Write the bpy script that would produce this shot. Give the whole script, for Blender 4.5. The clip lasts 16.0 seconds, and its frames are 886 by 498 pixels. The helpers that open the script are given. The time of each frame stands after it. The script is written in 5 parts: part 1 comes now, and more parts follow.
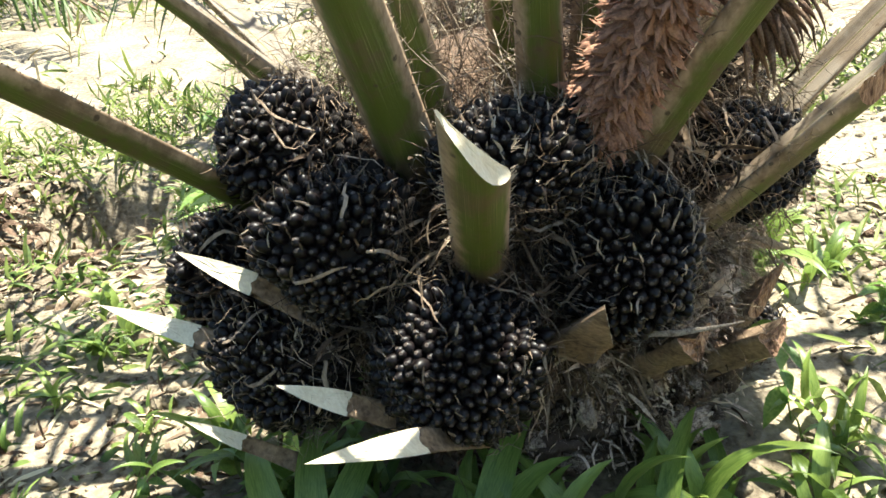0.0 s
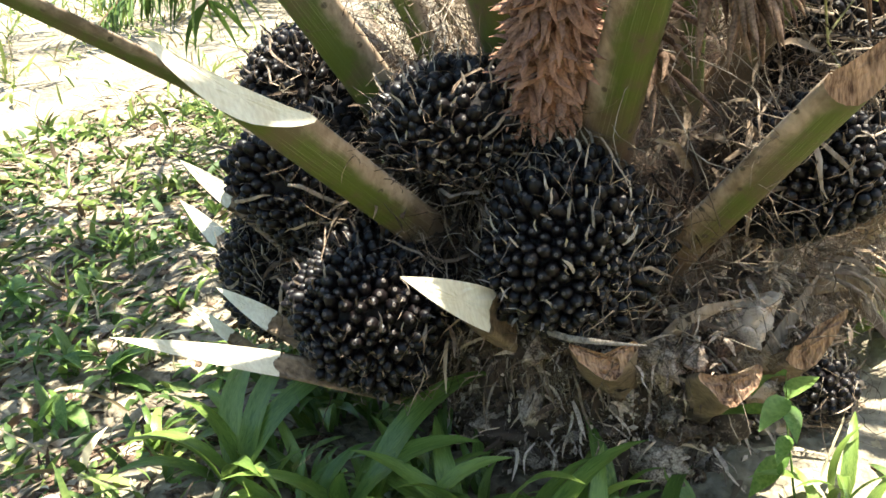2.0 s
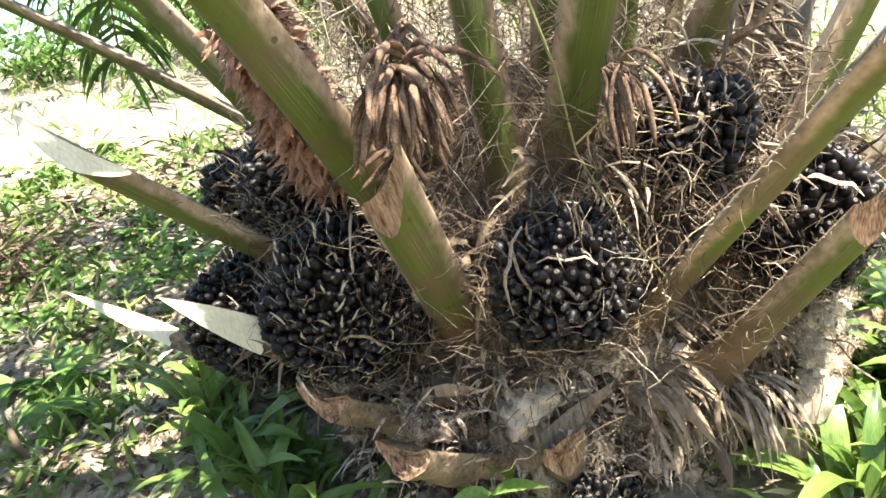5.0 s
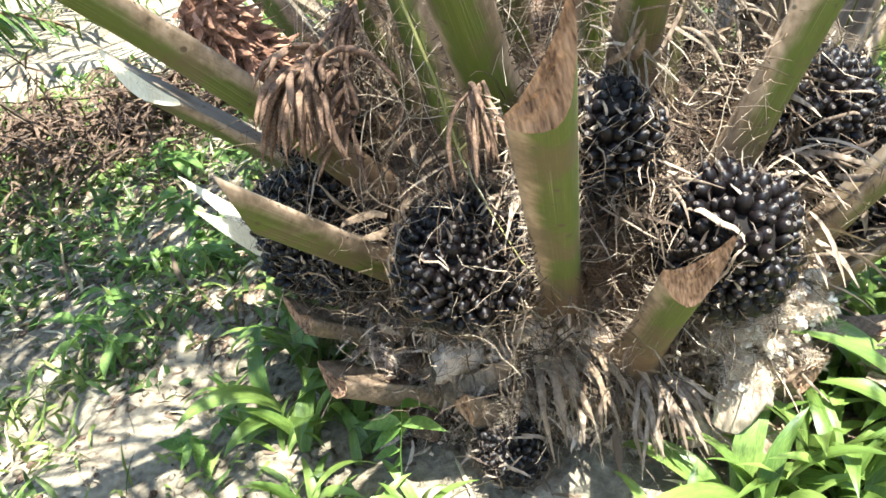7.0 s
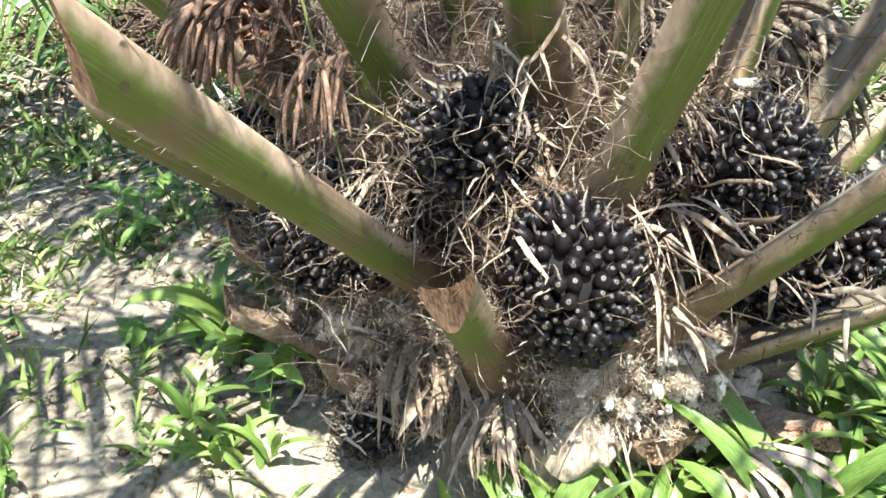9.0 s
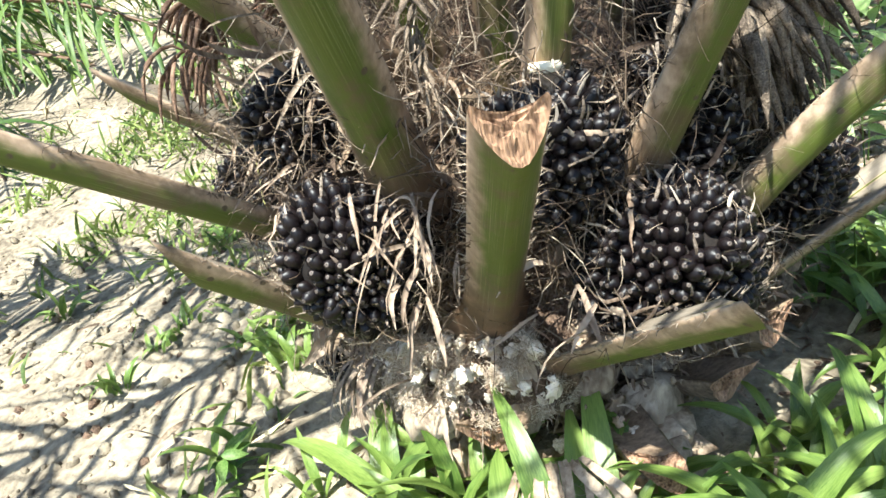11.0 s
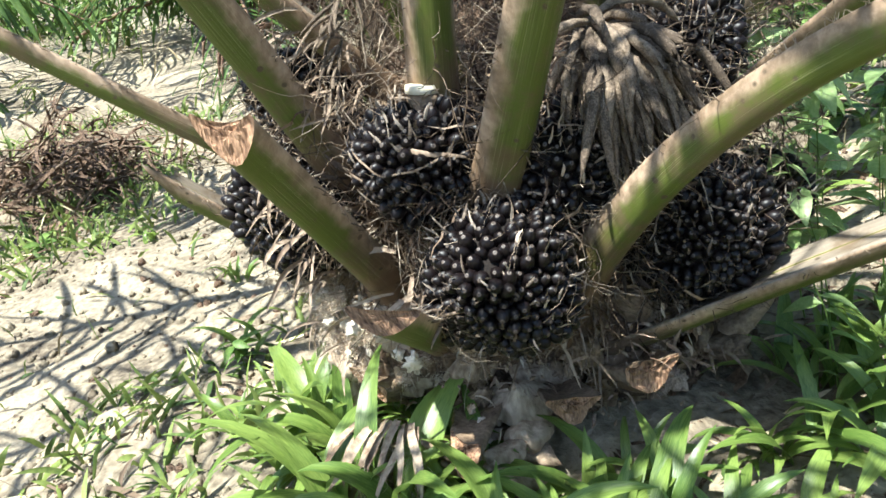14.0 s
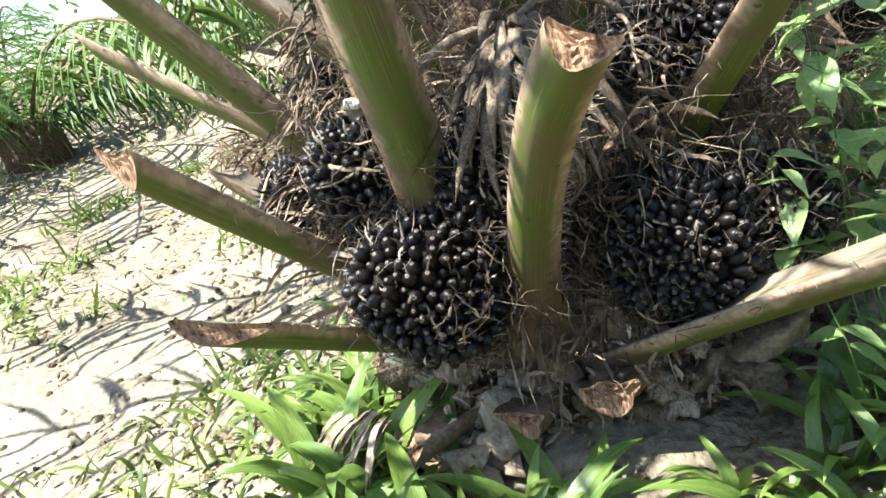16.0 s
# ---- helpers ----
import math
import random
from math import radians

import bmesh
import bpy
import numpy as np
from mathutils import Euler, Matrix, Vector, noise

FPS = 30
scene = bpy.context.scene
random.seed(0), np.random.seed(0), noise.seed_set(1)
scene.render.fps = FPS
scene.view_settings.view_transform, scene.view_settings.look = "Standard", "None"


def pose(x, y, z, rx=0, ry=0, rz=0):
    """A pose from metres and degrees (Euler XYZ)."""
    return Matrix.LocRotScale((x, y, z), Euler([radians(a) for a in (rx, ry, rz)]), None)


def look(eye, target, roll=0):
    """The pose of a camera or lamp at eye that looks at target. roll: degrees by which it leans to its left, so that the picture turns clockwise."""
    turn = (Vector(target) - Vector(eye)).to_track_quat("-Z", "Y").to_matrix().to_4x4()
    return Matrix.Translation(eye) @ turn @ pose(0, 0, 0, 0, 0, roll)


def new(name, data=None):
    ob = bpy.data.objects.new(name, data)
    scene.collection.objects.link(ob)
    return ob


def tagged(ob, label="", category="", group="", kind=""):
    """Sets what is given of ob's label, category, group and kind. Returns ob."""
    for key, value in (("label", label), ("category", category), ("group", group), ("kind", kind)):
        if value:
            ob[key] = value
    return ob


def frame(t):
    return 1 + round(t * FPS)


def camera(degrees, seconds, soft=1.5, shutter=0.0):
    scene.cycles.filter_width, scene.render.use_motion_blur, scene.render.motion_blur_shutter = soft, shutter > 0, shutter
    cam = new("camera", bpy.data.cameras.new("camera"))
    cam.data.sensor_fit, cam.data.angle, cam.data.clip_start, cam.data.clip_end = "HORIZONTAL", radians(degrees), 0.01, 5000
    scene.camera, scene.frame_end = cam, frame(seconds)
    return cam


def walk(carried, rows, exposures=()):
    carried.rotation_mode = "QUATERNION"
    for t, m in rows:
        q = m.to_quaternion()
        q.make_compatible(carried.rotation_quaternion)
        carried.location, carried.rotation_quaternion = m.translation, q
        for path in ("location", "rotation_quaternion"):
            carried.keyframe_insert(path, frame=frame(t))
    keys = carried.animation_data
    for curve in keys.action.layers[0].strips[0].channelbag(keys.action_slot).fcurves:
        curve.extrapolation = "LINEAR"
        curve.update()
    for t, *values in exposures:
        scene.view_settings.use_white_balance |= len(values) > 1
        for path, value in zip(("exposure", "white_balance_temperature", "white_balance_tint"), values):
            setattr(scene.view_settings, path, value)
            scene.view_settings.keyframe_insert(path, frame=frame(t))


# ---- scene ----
cam = camera(58.9, 16.0, soft=1.6)
EXPOSURE = 2.55
PATH = [
    (0, (-0.183, -1.976, 1.272), (-0.292, -0.156, 0.451), -13.8),
    (0.5, (0.031, -1.989, 1.235), (-0.397, -0.185, 0.484), -16.3),
    (1, (0.289, -1.993, 1.22), (-0.431, -0.261, 0.527), -16.5),
    (1.5, (0.507, -1.919, 1.133), (-0.266, -0.21, 0.437), -14.3),
    (2, (0.667, -1.773, 1.037), (-0.423, -0.227, 0.39), -13.5),
    (2.5, (0.817, -1.66, 0.98), (-0.371, -0.168, 0.377), -15.3),
    (3, (1.059, -1.548, 0.947), (-0.369, -0.242, 0.442), -14.8),
    (3.5, (1.311, -1.486, 0.926), (-0.183, -0.251, 0.436), -13.9),
    (4, (1.428, -1.387, 0.931), (-0.151, -0.24, 0.494), -14.3),
    (4.5, (1.533, -1.129, 0.945), (-0.207, -0.24, 0.516), -14.6),
    (5, (1.608, -0.932, 1.001), (-0.196, -0.229, 0.498), -12.5),
    (5.2, (1.65, -0.861, 1.051), (-0.162, -0.249, 0.468), -11.6),
    (7.3, (1.812, -0.063, 1.191), (0.001, -0.312, 0.379), -12.6),
    (7.5, (1.802, 0.012, 1.188), (0.011, -0.284, 0.351), -10.7),
    (8, (1.846, 0.124, 1.218), (0.068, -0.235, 0.375), -5.8),
    (8.5, (1.79, 0.218, 1.181), (0.015, -0.125, 0.325), -4.7),
    (8.7, (1.758, 0.267, 1.163), (-0.007, -0.14, 0.314), -4.2),
    (10.8, (1.121, 1.294, 1.084), (0.16, -0.248, 0.249), -14.4),
    (11, (1.095, 1.341, 1.102), (0.127, -0.188, 0.251), -14.7),
    (11.5, (0.964, 1.446, 1.127), (0.115, -0.174, 0.317), -14.0),
    (12, (0.863, 1.529, 1.163), (0.191, -0.157, 0.323), -11.3),
    (12.5, (0.788, 1.613, 1.161), (0.241, -0.106, 0.298), -10.7),
    (13, (0.672, 1.775, 1.19), (0.29, 0.009, 0.332), -11.9),
    (13.5, (0.601, 1.831, 1.15), (0.18, 0.095, 0.25), -11.5),
    (14, (0.48, 1.852, 1.086), (0.224, 0.03, 0.3), -10.4),
    (14.5, (0.329, 1.82, 0.976), (0.191, 0.012, 0.133), -9.6),
    (15, (0.274, 1.761, 0.937), (0.231, -0.086, 0.172), -13.2),
    (15.5, (0.0, 1.774, 0.946), (0.352, -0.076, 0.271), -18.6),
    (16, (-0.264, 1.838, 1.012), (0.34, 0.06, 0.324), -18.7),
]
walk(cam, [(t, look(eye, target, roll)) for t, eye, target, roll in PATH], [(t, EXPOSURE + e, k, 3) for t, e, k in ((0.0, -0.22, 6500), (1.0, -0.1, 6500), (2.0, 0.12, 6500), (3.5, 0.35, 6500), (5.0, 0.2, 6400), (8.0, 0.02, 5800), (10.8, -0.36, 5900), (11.5, -0.4, 5850), (13.0, -0.55, 5850), (14.5, -0.52, 5850), (15.4, -0.42, 5950), (16.0, -0.24, 6000))])

# ---- light ----
SUN_FROM = Vector((0.345, 0.215, 0.914)).normalized()
world = bpy.data.worlds.new("sky")
scene.world = world
world.use_nodes = True
wn = world.node_tree.nodes
sky = wn.new("ShaderNodeTexSky")
sky.sky_type = "NISHITA"
sky.sun_disc = False
sky.sun_elevation = math.asin(SUN_FROM.z)
sky.sun_rotation = math.atan2(SUN_FROM.x, SUN_FROM.y)
wn["Background"].inputs["Strength"].default_value = 0.085
world.node_tree.links.new(sky.outputs[0], wn["Background"].inputs["Color"])
sun_data = bpy.data.lights.new("sun", "SUN")
sun_data.energy = 4.2
sun_data.angle = radians(0.55)
sun_data.color = (1.0, 0.95, 0.86)
sun = new("sun", sun_data)
sun.matrix_world = look(SUN_FROM * 20, (0, 0, 0))


# ---- materials ----
def material(name, dark, light, scale=30.0, rough=0.8, bump=0.3, fine=6.0, stretch=(1, 1, 1), spec=0.3, vary=0.0, through_light=0.0, distance=0.004):
    """A two-scale noise material in object space: broad stains, fine grain, and relief from the grain."""
    m = bpy.data.materials.new(name)
    m.use_nodes = True
    n, l = m.node_tree.nodes, m.node_tree.links
    b = n["Principled BSDF"]
    tc = n.new("ShaderNodeTexCoord")
    mp = n.new("ShaderNodeMapping")
    mp.inputs["Scale"].default_value = stretch
    l.new(tc.outputs["Object"], mp.inputs["Vector"])
    big, small = n.new("ShaderNodeTexNoise"), n.new("ShaderNodeTexNoise")
    big.inputs["Scale"].default_value, small.inputs["Scale"].default_value = scale, scale * fine
    big.inputs["Detail"].default_value, small.inputs["Detail"].default_value = 3, 4
    for x in (big, small):
        l.new(mp.outputs[0], x.inputs["Vector"])
    mix = n.new("ShaderNodeMath")
    mix.operation = "MULTIPLY_ADD"
    mix.inputs[1].default_value = 0.5
    half = n.new("ShaderNodeMath")
    half.operation = "MULTIPLY"
    half.inputs[1].default_value = 0.5
    l.new(big.outputs["Fac"], half.inputs[0])
    l.new(small.outputs["Fac"], mix.inputs[0])
    l.new(half.outputs[0], mix.inputs[2])
    fac = mix.outputs[0]
    if vary:
        info = n.new("ShaderNodeObjectInfo")
        geo = n.new("ShaderNodeNewGeometry")
        both = n.new("ShaderNodeMath")
        both.operation = "ADD"
        l.new(info.outputs["Random"], both.inputs[0])
        l.new(geo.outputs["Random Per Island"], both.inputs[1])
        off = n.new("ShaderNodeMath")
        off.operation = "MULTIPLY_ADD"
        off.inputs[1].default_value = vary
        l.new(both.outputs[0], off.inputs[0])
        shifted = n.new("ShaderNodeMath")
        shifted.operation = "SUBTRACT"
        shifted.inputs[1].default_value = vary
        l.new(fac, off.inputs[2])
        l.new(off.outputs[0], shifted.inputs[0])
        fac = shifted.outputs[0]
    ramp = n.new("ShaderNodeValToRGB")
    ramp.color_ramp.elements[0].position, ramp.color_ramp.elements[1].position = 0.34, 0.66
    ramp.color_ramp.elements[0].color, ramp.color_ramp.elements[1].color = (*dark, 1), (*light, 1)
    l.new(fac, ramp.inputs[0])
    l.new(ramp.outputs[0], b.inputs["Base Color"])
    b.inputs["Roughness"].default_value = rough
    b.inputs["Specular IOR Level"].default_value = spec
    if bump:
        bp = n.new("ShaderNodeBump")
        bp.inputs["Strength"].default_value, bp.inputs["Distance"].default_value = bump, distance
        l.new(mix.outputs[0], bp.inputs["Height"])
        l.new(bp.outputs[0], b.inputs["Normal"])
    if through_light:
        tr = n.new("ShaderNodeBsdfTranslucent")
        l.new(ramp.outputs[0], tr.inputs["Color"])
        add = n.new("ShaderNodeMixShader")
        add.inputs[0].default_value = through_light
        l.new(b.outputs[0], add.inputs[1])
        l.new(tr.outputs[0], add.inputs[2])
        l.new(add.outputs[0], n["Material Output"].inputs["Surface"])
    return m


def stalk_material():
    """Green keel, tan scurfy flanks, grey upper channel, brown fibrous foot; uv: x across the section, y metres along it."""
    m = material("leaf_stalk", (0.18, 0.115, 0.068), (0.48, 0.345, 0.235), 9, 0.62, 0.35, 9, (1, 1, 0.5), 0.35)
    n, l = m.node_tree.nodes, m.node_tree.links
    b = n["Principled BSDF"]
    tan = b.inputs["Base Color"].links[0].from_socket
    uv = n.new("ShaderNodeUVMap")
    sep = n.new("ShaderNodeSeparateXYZ")
    l.new(uv.outputs[0], sep.inputs[0])
    wob = n.new("ShaderNodeTexNoise")
    wob.inputs["Scale"].default_value = 22
    wob.inputs["Detail"].default_value = 4
    tc = n.new("ShaderNodeTexCoord")
    l.new(tc.outputs["Object"], wob.inputs["Vector"])

    def math_node(op, a, c, d=None):
        x = n.new("ShaderNodeMath")
        x.operation = op
        for k, v in enumerate((a, c, d)):
            if v is None:
                continue
            if isinstance(v, (int, float)):
                x.inputs[k].default_value = v
            else:
                l.new(v, x.inputs[k])
        return x.outputs[0]

    def blend(fac, a, c):
        x = n.new("ShaderNodeMix")
        x.data_type = "RGBA"
        l.new(fac, x.inputs[0])
        for k, v in ((6, a), (7, c)):
            if isinstance(v, tuple):
                x.inputs[k].default_value = (*v, 1)
            else:
                l.new(v, x.inputs[k])
        return x.outputs[2]

    def step(value, low, high):
        x = n.new("ShaderNodeMapRange")
        x.interpolation_type = "SMOOTHSTEP"
        l.new(value, x.inputs[0])
        x.inputs[1].default_value, x.inputs[2].default_value = low, high
        return x.outputs[0]

    wide = math_node("MULTIPLY_ADD", wob.outputs[0], 0.13, -0.065)
    across = math_node("ADD", math_node("ABSOLUTE", math_node("SUBTRACT", sep.outputs[0], 0.5), 0), wide)
    keel = math_node("SUBTRACT", 1.0, step(across, 0.13, 0.225))
    streak = n.new("ShaderNodeTexNoise")
    streak.inputs["Scale"].default_value = 60
    sm = n.new("ShaderNodeMapping")
    sm.inputs["Scale"].default_value = (6, 0.06, 1)
    l.new(uv.outputs[0], sm.inputs[0])
    l.new(sm.outputs[0], streak.inputs["Vector"])
    green = blend(streak.outputs[0], (0.032, 0.043, 0.006), (0.130, 0.155, 0.020))
    side = blend(keel, tan, green)
    upper = step(across, 0.30, 0.34)
    grey = blend(streak.outputs[0], (0.12, 0.095, 0.07), (0.29, 0.24, 0.18))
    side = blend(upper, side, grey)
    foot = math_node("SUBTRACT", 1.0, step(math_node("MULTIPLY_ADD", wob.outputs[0], 0.26, sep.outputs[1]), 0.14, 0.34))
    brown = blend(wob.outputs[0], (0.07, 0.04, 0.022), (0.24, 0.145, 0.082))
    col = blend(foot, side, brown)
    spot = n.new("ShaderNodeTexVoronoi")
    spot.inputs["Scale"].default_value = 26
    l.new(tc.outputs["Object"], spot.inputs["Vector"])
    dots = math_node("MULTIPLY", math_node("SUBTRACT", 1.0, step(spot.outputs["Distance"], 0.12, 0.2)), step(wob.outputs[0], 0.46, 0.55))
    col = blend(dots, col, (0.07, 0.05, 0.03))
    scuff = n.new("ShaderNodeTexNoise")
    scuff.inputs["Scale"].default_value = 7
    scuff.inputs["Detail"].default_value = 8
    scuff.inputs["Roughness"].default_value = 0.7
    l.new(tc.outputs["Object"], scuff.inputs["Vector"])
    col = blend(math_node("MULTIPLY", step(scuff.outputs[0], 0.47, 0.62), 0.72), col, (0.115, 0.075, 0.042))
    pale = math_node("MULTIPLY", step(streak.outputs[0], 0.58, 0.74), 0.35)
    col = blend(pale, col, (0.50, 0.43, 0.30))
    l.new(col, b.inputs["Base Color"])
    return m


def fruit_material():
    m = material("palm_fruit", (0.0024, 0.0017, 0.0019), (0.0085, 0.0052, 0.0052), 70, 0.42, 0.4, 5, (1, 1, 0.4), 0.26, 0.14, distance=0.001)
    n, l = m.node_tree.nodes, m.node_tree.links
    b = n["Principled BSDF"]
    skin = b.inputs["Base Color"].links[0].from_socket
    tc = n.new("ShaderNodeTexCoord")
    sep = n.new("ShaderNodeSeparateXYZ")
    l.new(tc.outputs["Object"], sep.inputs[0])
    tip = n.new("ShaderNodeMapRange")
    l.new(sep.outputs[2], tip.inputs[0])
    tip.inputs[1].default_value, tip.inputs[2].default_value = 0.0322, 0.0334
    x = n.new("ShaderNodeMix")
    x.data_type = "RGBA"
    l.new(tip.outputs[0], x.inputs[0])
    l.new(skin, x.inputs[6])
    x.inputs[7].default_value = (0.095, 0.075, 0.062, 1)
    l.new(x.outputs[2], b.inputs["Base Color"])
    return m


STALK = stalk_material()
FRUIT = fruit_material()
CORE = material("bunch_core", (0.004, 0.003, 0.003), (0.016, 0.011, 0.008), 60, 0.9)
SPINE = material("spine", (0.10, 0.073, 0.054), (0.44, 0.36, 0.28), 60, 0.7, 0.1, vary=0.4)
VINE = material("vine", (0.22, 0.21, 0.06), (0.42, 0.38, 0.16), 20, 0.6, 0.2)
CHIP = material("dry_chip", (0.075, 0.049, 0.034), (0.60, 0.45, 0.335), 60, 0.9, 0.4, 4, vary=0.5)
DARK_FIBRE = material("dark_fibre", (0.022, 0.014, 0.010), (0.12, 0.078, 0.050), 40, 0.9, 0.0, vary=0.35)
FIBRE = material("fibre", (0.045, 0.030, 0.020), (0.20, 0.14, 0.091), 40, 0.85, 0.0, vary=0.3)
PALE_FIBRE = material("pale_fibre", (0.16, 0.115, 0.08), (0.46, 0.37, 0.27), 40, 0.85, 0.0, vary=0.3)
FRESH_CUT = material("fresh_cut", (0.60, 0.50, 0.34), (0.80, 0.72, 0.55), 22, 0.75, 0.5, 9, (1, 1, 0.3))
OLD_CUT = material("dry_cut", (0.075, 0.034, 0.018), (0.52, 0.31, 0.185), 60, 0.9, 1.0, 4, (1, 1, 0.18), distance=0.008)
TRUNK = material("trunk", (0.026, 0.016, 0.011), (0.25, 0.16, 0.105), 34, 0.95, 1.0, 6, distance=0.02)
STUB = material("old_stub", (0.09, 0.058, 0.036), (0.32, 0.225, 0.145), 22, 0.9, 0.7, 5, distance=0.008)
MULCH = material("mulch", (0.20, 0.13, 0.085), (0.52, 0.40, 0.29), 30, 0.95, 0.6, 5, vary=0.35)
HUSK = material("dry_sheath", (0.12, 0.08, 0.053), (0.40, 0.30, 0.215), 18, 0.85, 0.5, 7, (1, 1, 0.2), vary=0.2)
RED_SPIKE = material("red_brown_spike", (0.11, 0.05, 0.030), (0.36, 0.185, 0.115), 60, 0.9, 0.8, 4, vary=0.2)
BROWN_SPIKE = material("brown_spike", (0.075, 0.042, 0.028), (0.27, 0.165, 0.105), 60, 0.9, 0.8, 4, vary=0.2)
GREY_SPIKE = material("grey_brown_spike", (0.075, 0.054, 0.038), (0.29, 0.22, 0.155), 90, 0.95, 1.0, 4, vary=0.25, distance=0.007)
BROAD = material("broad_grass_leaf", (0.095, 0.160, 0.030), (0.26, 0.345, 0.080), 18, 0.36, 0.5, 6, (0.12, 4.0, 1), 0.5, 0.26, 0.42, distance=0.002)
GRASS = material("grass_blade", (0.06, 0.10, 0.025), (0.22, 0.27, 0.07), 12, 0.6, 0, vary=0.5, through_light=0.3)
DRY_GRASS = material("dry_grass", (0.26, 0.20, 0.11), (0.58, 0.49, 0.31), 12, 0.8, 0, vary=0.5)
LEAFLET = material("palm_leaflet", (0.045, 0.085, 0.018), (0.13, 0.19, 0.04), 8, 0.5, 0, vary=0.3, through_light=0.28)
WEED = material("weed_leaf", (0.10, 0.18, 0.038), (0.29, 0.41, 0.115), 24, 0.45, 0.1, vary=0.25, through_light=0.5)
# paler copy of the weed leaf: sunlight on the climbing weeds put into colour
SUNLIT_WEED = material("sunlit_weed_leaf", (0.26, 0.38, 0.125), (0.50, 0.60, 0.28), 24, 0.38, 0.1, vary=0.25, through_light=0.5)
SOIL = material("soil", (0.075, 0.056, 0.038), (0.36, 0.30, 0.21), 2.6, 0.95, 1.0, 14, distance=0.03)
BLEACHED = material("bleached_leaf_base", (0.15, 0.095, 0.06), (0.52, 0.40, 0.28), 12, 0.95, 1.0, 7, (1, 1, 0.4), vary=0.12, distance=0.01)
FLUFF = material("torn_white_fibre", (0.42, 0.30, 0.20), (0.82, 0.70, 0.55), 60, 0.95, 0.8, vary=0.25)
LITTER = material("leaf_litter", (0.13, 0.09, 0.06), (0.42, 0.33, 0.23), 20, 0.9, 0, vary=0.5)


# ---- builders ----
def part(name, bm, mat, parent=None, label="", smooth=True, kind=""):
    me = bpy.data.meshes.new(name)
    bm.to_mesh(me)
    bm.free()
    if smooth:
        me.polygons.foreach_set("use_smooth", [True] * len(me.polygons))
    me.materials.append(mat)
    ob = new(name, me)
    ob.parent = parent
    return tagged(ob, label=label, kind=kind)


def raw(name, verts, faces, mat, parent=None, label="", kind="", smooth=True):
    me = bpy.data.meshes.new(name)
    me.from_pydata(verts, [], faces)
    if smooth:
        me.polygons.foreach_set("use_smooth", [True] * len(me.polygons))
    me.materials.append(mat)
    ob = new(name, me)
    ob.parent = parent
    return tagged(ob, label=label, kind=kind)


def direction(az, el):
    a, e = radians(az), radians(el)
    return Vector((math.cos(a) * math.cos(e), math.sin(a) * math.cos(e), math.sin(e)))


def side_of(d):
    """Level direction to the right of one who faces the palm and looks along -d."""
    s = Vector((-d.y, d.x, 0))
    return s.normalized() if s.length > 1e-4 else Vector((1, 0, 0))


# Half-section of a leaf stalk, x across, y towards its upper, channelled face.
SECTION = [(0.0, -0.40), (0.10, -0.375), (0.22, -0.27), (0.33, -0.14), (0.42, 0.0), (0.485, 0.13), (0.50, 0.21), (0.46, 0.26), (0.30, 0.17), (0.13, 0.11), (0.0, 0.09)]
RING = SECTION + [(-x, y) for x, y in SECTION[-2:0:-1]]


def stalk_frames(base, d, length, droop, back=0.16, steps=14, twist=0.0):
    """Points, tangents and frames along a drooping stalk."""
    out = []
    flat = Vector((d.x, d.y, 0)).normalized()
    for k in range(steps + 1):
        s = -back + (length + back) * k / steps
        q = max(s, 0.0)
        p = base + d * s + (flat * 0.35 - Vector((0, 0, 1))) * droop * q * q
        t = (d + (flat * 0.35 - Vector((0, 0, 1))) * 2 * droop * q).normalized()
        r = side_of(t)
        n = r.cross(t)
        if n.z < 0 and abs(t.z) < 0.98:
            n = -n
        if twist:
            turn = Matrix.Rotation(radians(twist), 3, t)
            r, n = turn @ r, turn @ n
        out.append((s, p, t, r, n))
    return out


def stalk_mesh(frames, width, cut=(0.0, 0.0), thick=1.0, rough=0.0, foot=1.1, seed=0):
    """Skin of a stalk, and the ring at its end."""
    bm = bmesh.new()
    uv = bm.loops.layers.uv.new("uv")
    rows = []
    last = frames[-1][0]
    for s, p, t, r, n in frames:
        f = max(0.0, min(1.0, (s - frames[0][0]) / max(1e-6, last - frames[0][0])))
        w = width(s)
        slide = max(0.0, f - 0.55) / 0.45
        row = []
        for k, (x, y) in enumerate(RING):
            sway = noise.noise(p * 9 + Vector((x * 3, y * 3, seed))) * rough
            c = cut[0] * x * w + cut[1] * y * w
            if y > 0.05 and abs(x) < 0.45 and (cut[0] or cut[1]):
                y += (0.215 - y) * slide * 0.75
            row.append(bm.verts.new(p + r * (x * w * (1 + sway)) + n * ((y + 0.1) * w * 0.82 * thick * (1 + sway)) + t * c * slide))
        rows.append(row)
    count = len(RING)
    for a in range(len(rows) - 1):
        for k in range(count):
            j = (k + 1) % count
            fc = bm.faces.new((rows[a][k], rows[a][j], rows[a + 1][j], rows[a + 1][k]))
            for loop, (kk, aa) in zip(fc.loops, ((k, a), (k + 1, a), (k + 1, a + 1), (k, a + 1))):
                loop[uv].uv = ((kk / count + 0.5) % 1.0 if kk < count else 0.5, frames[aa][0])
    ends = [v.co.copy() for v in rows[-1]]
    return bm, ends


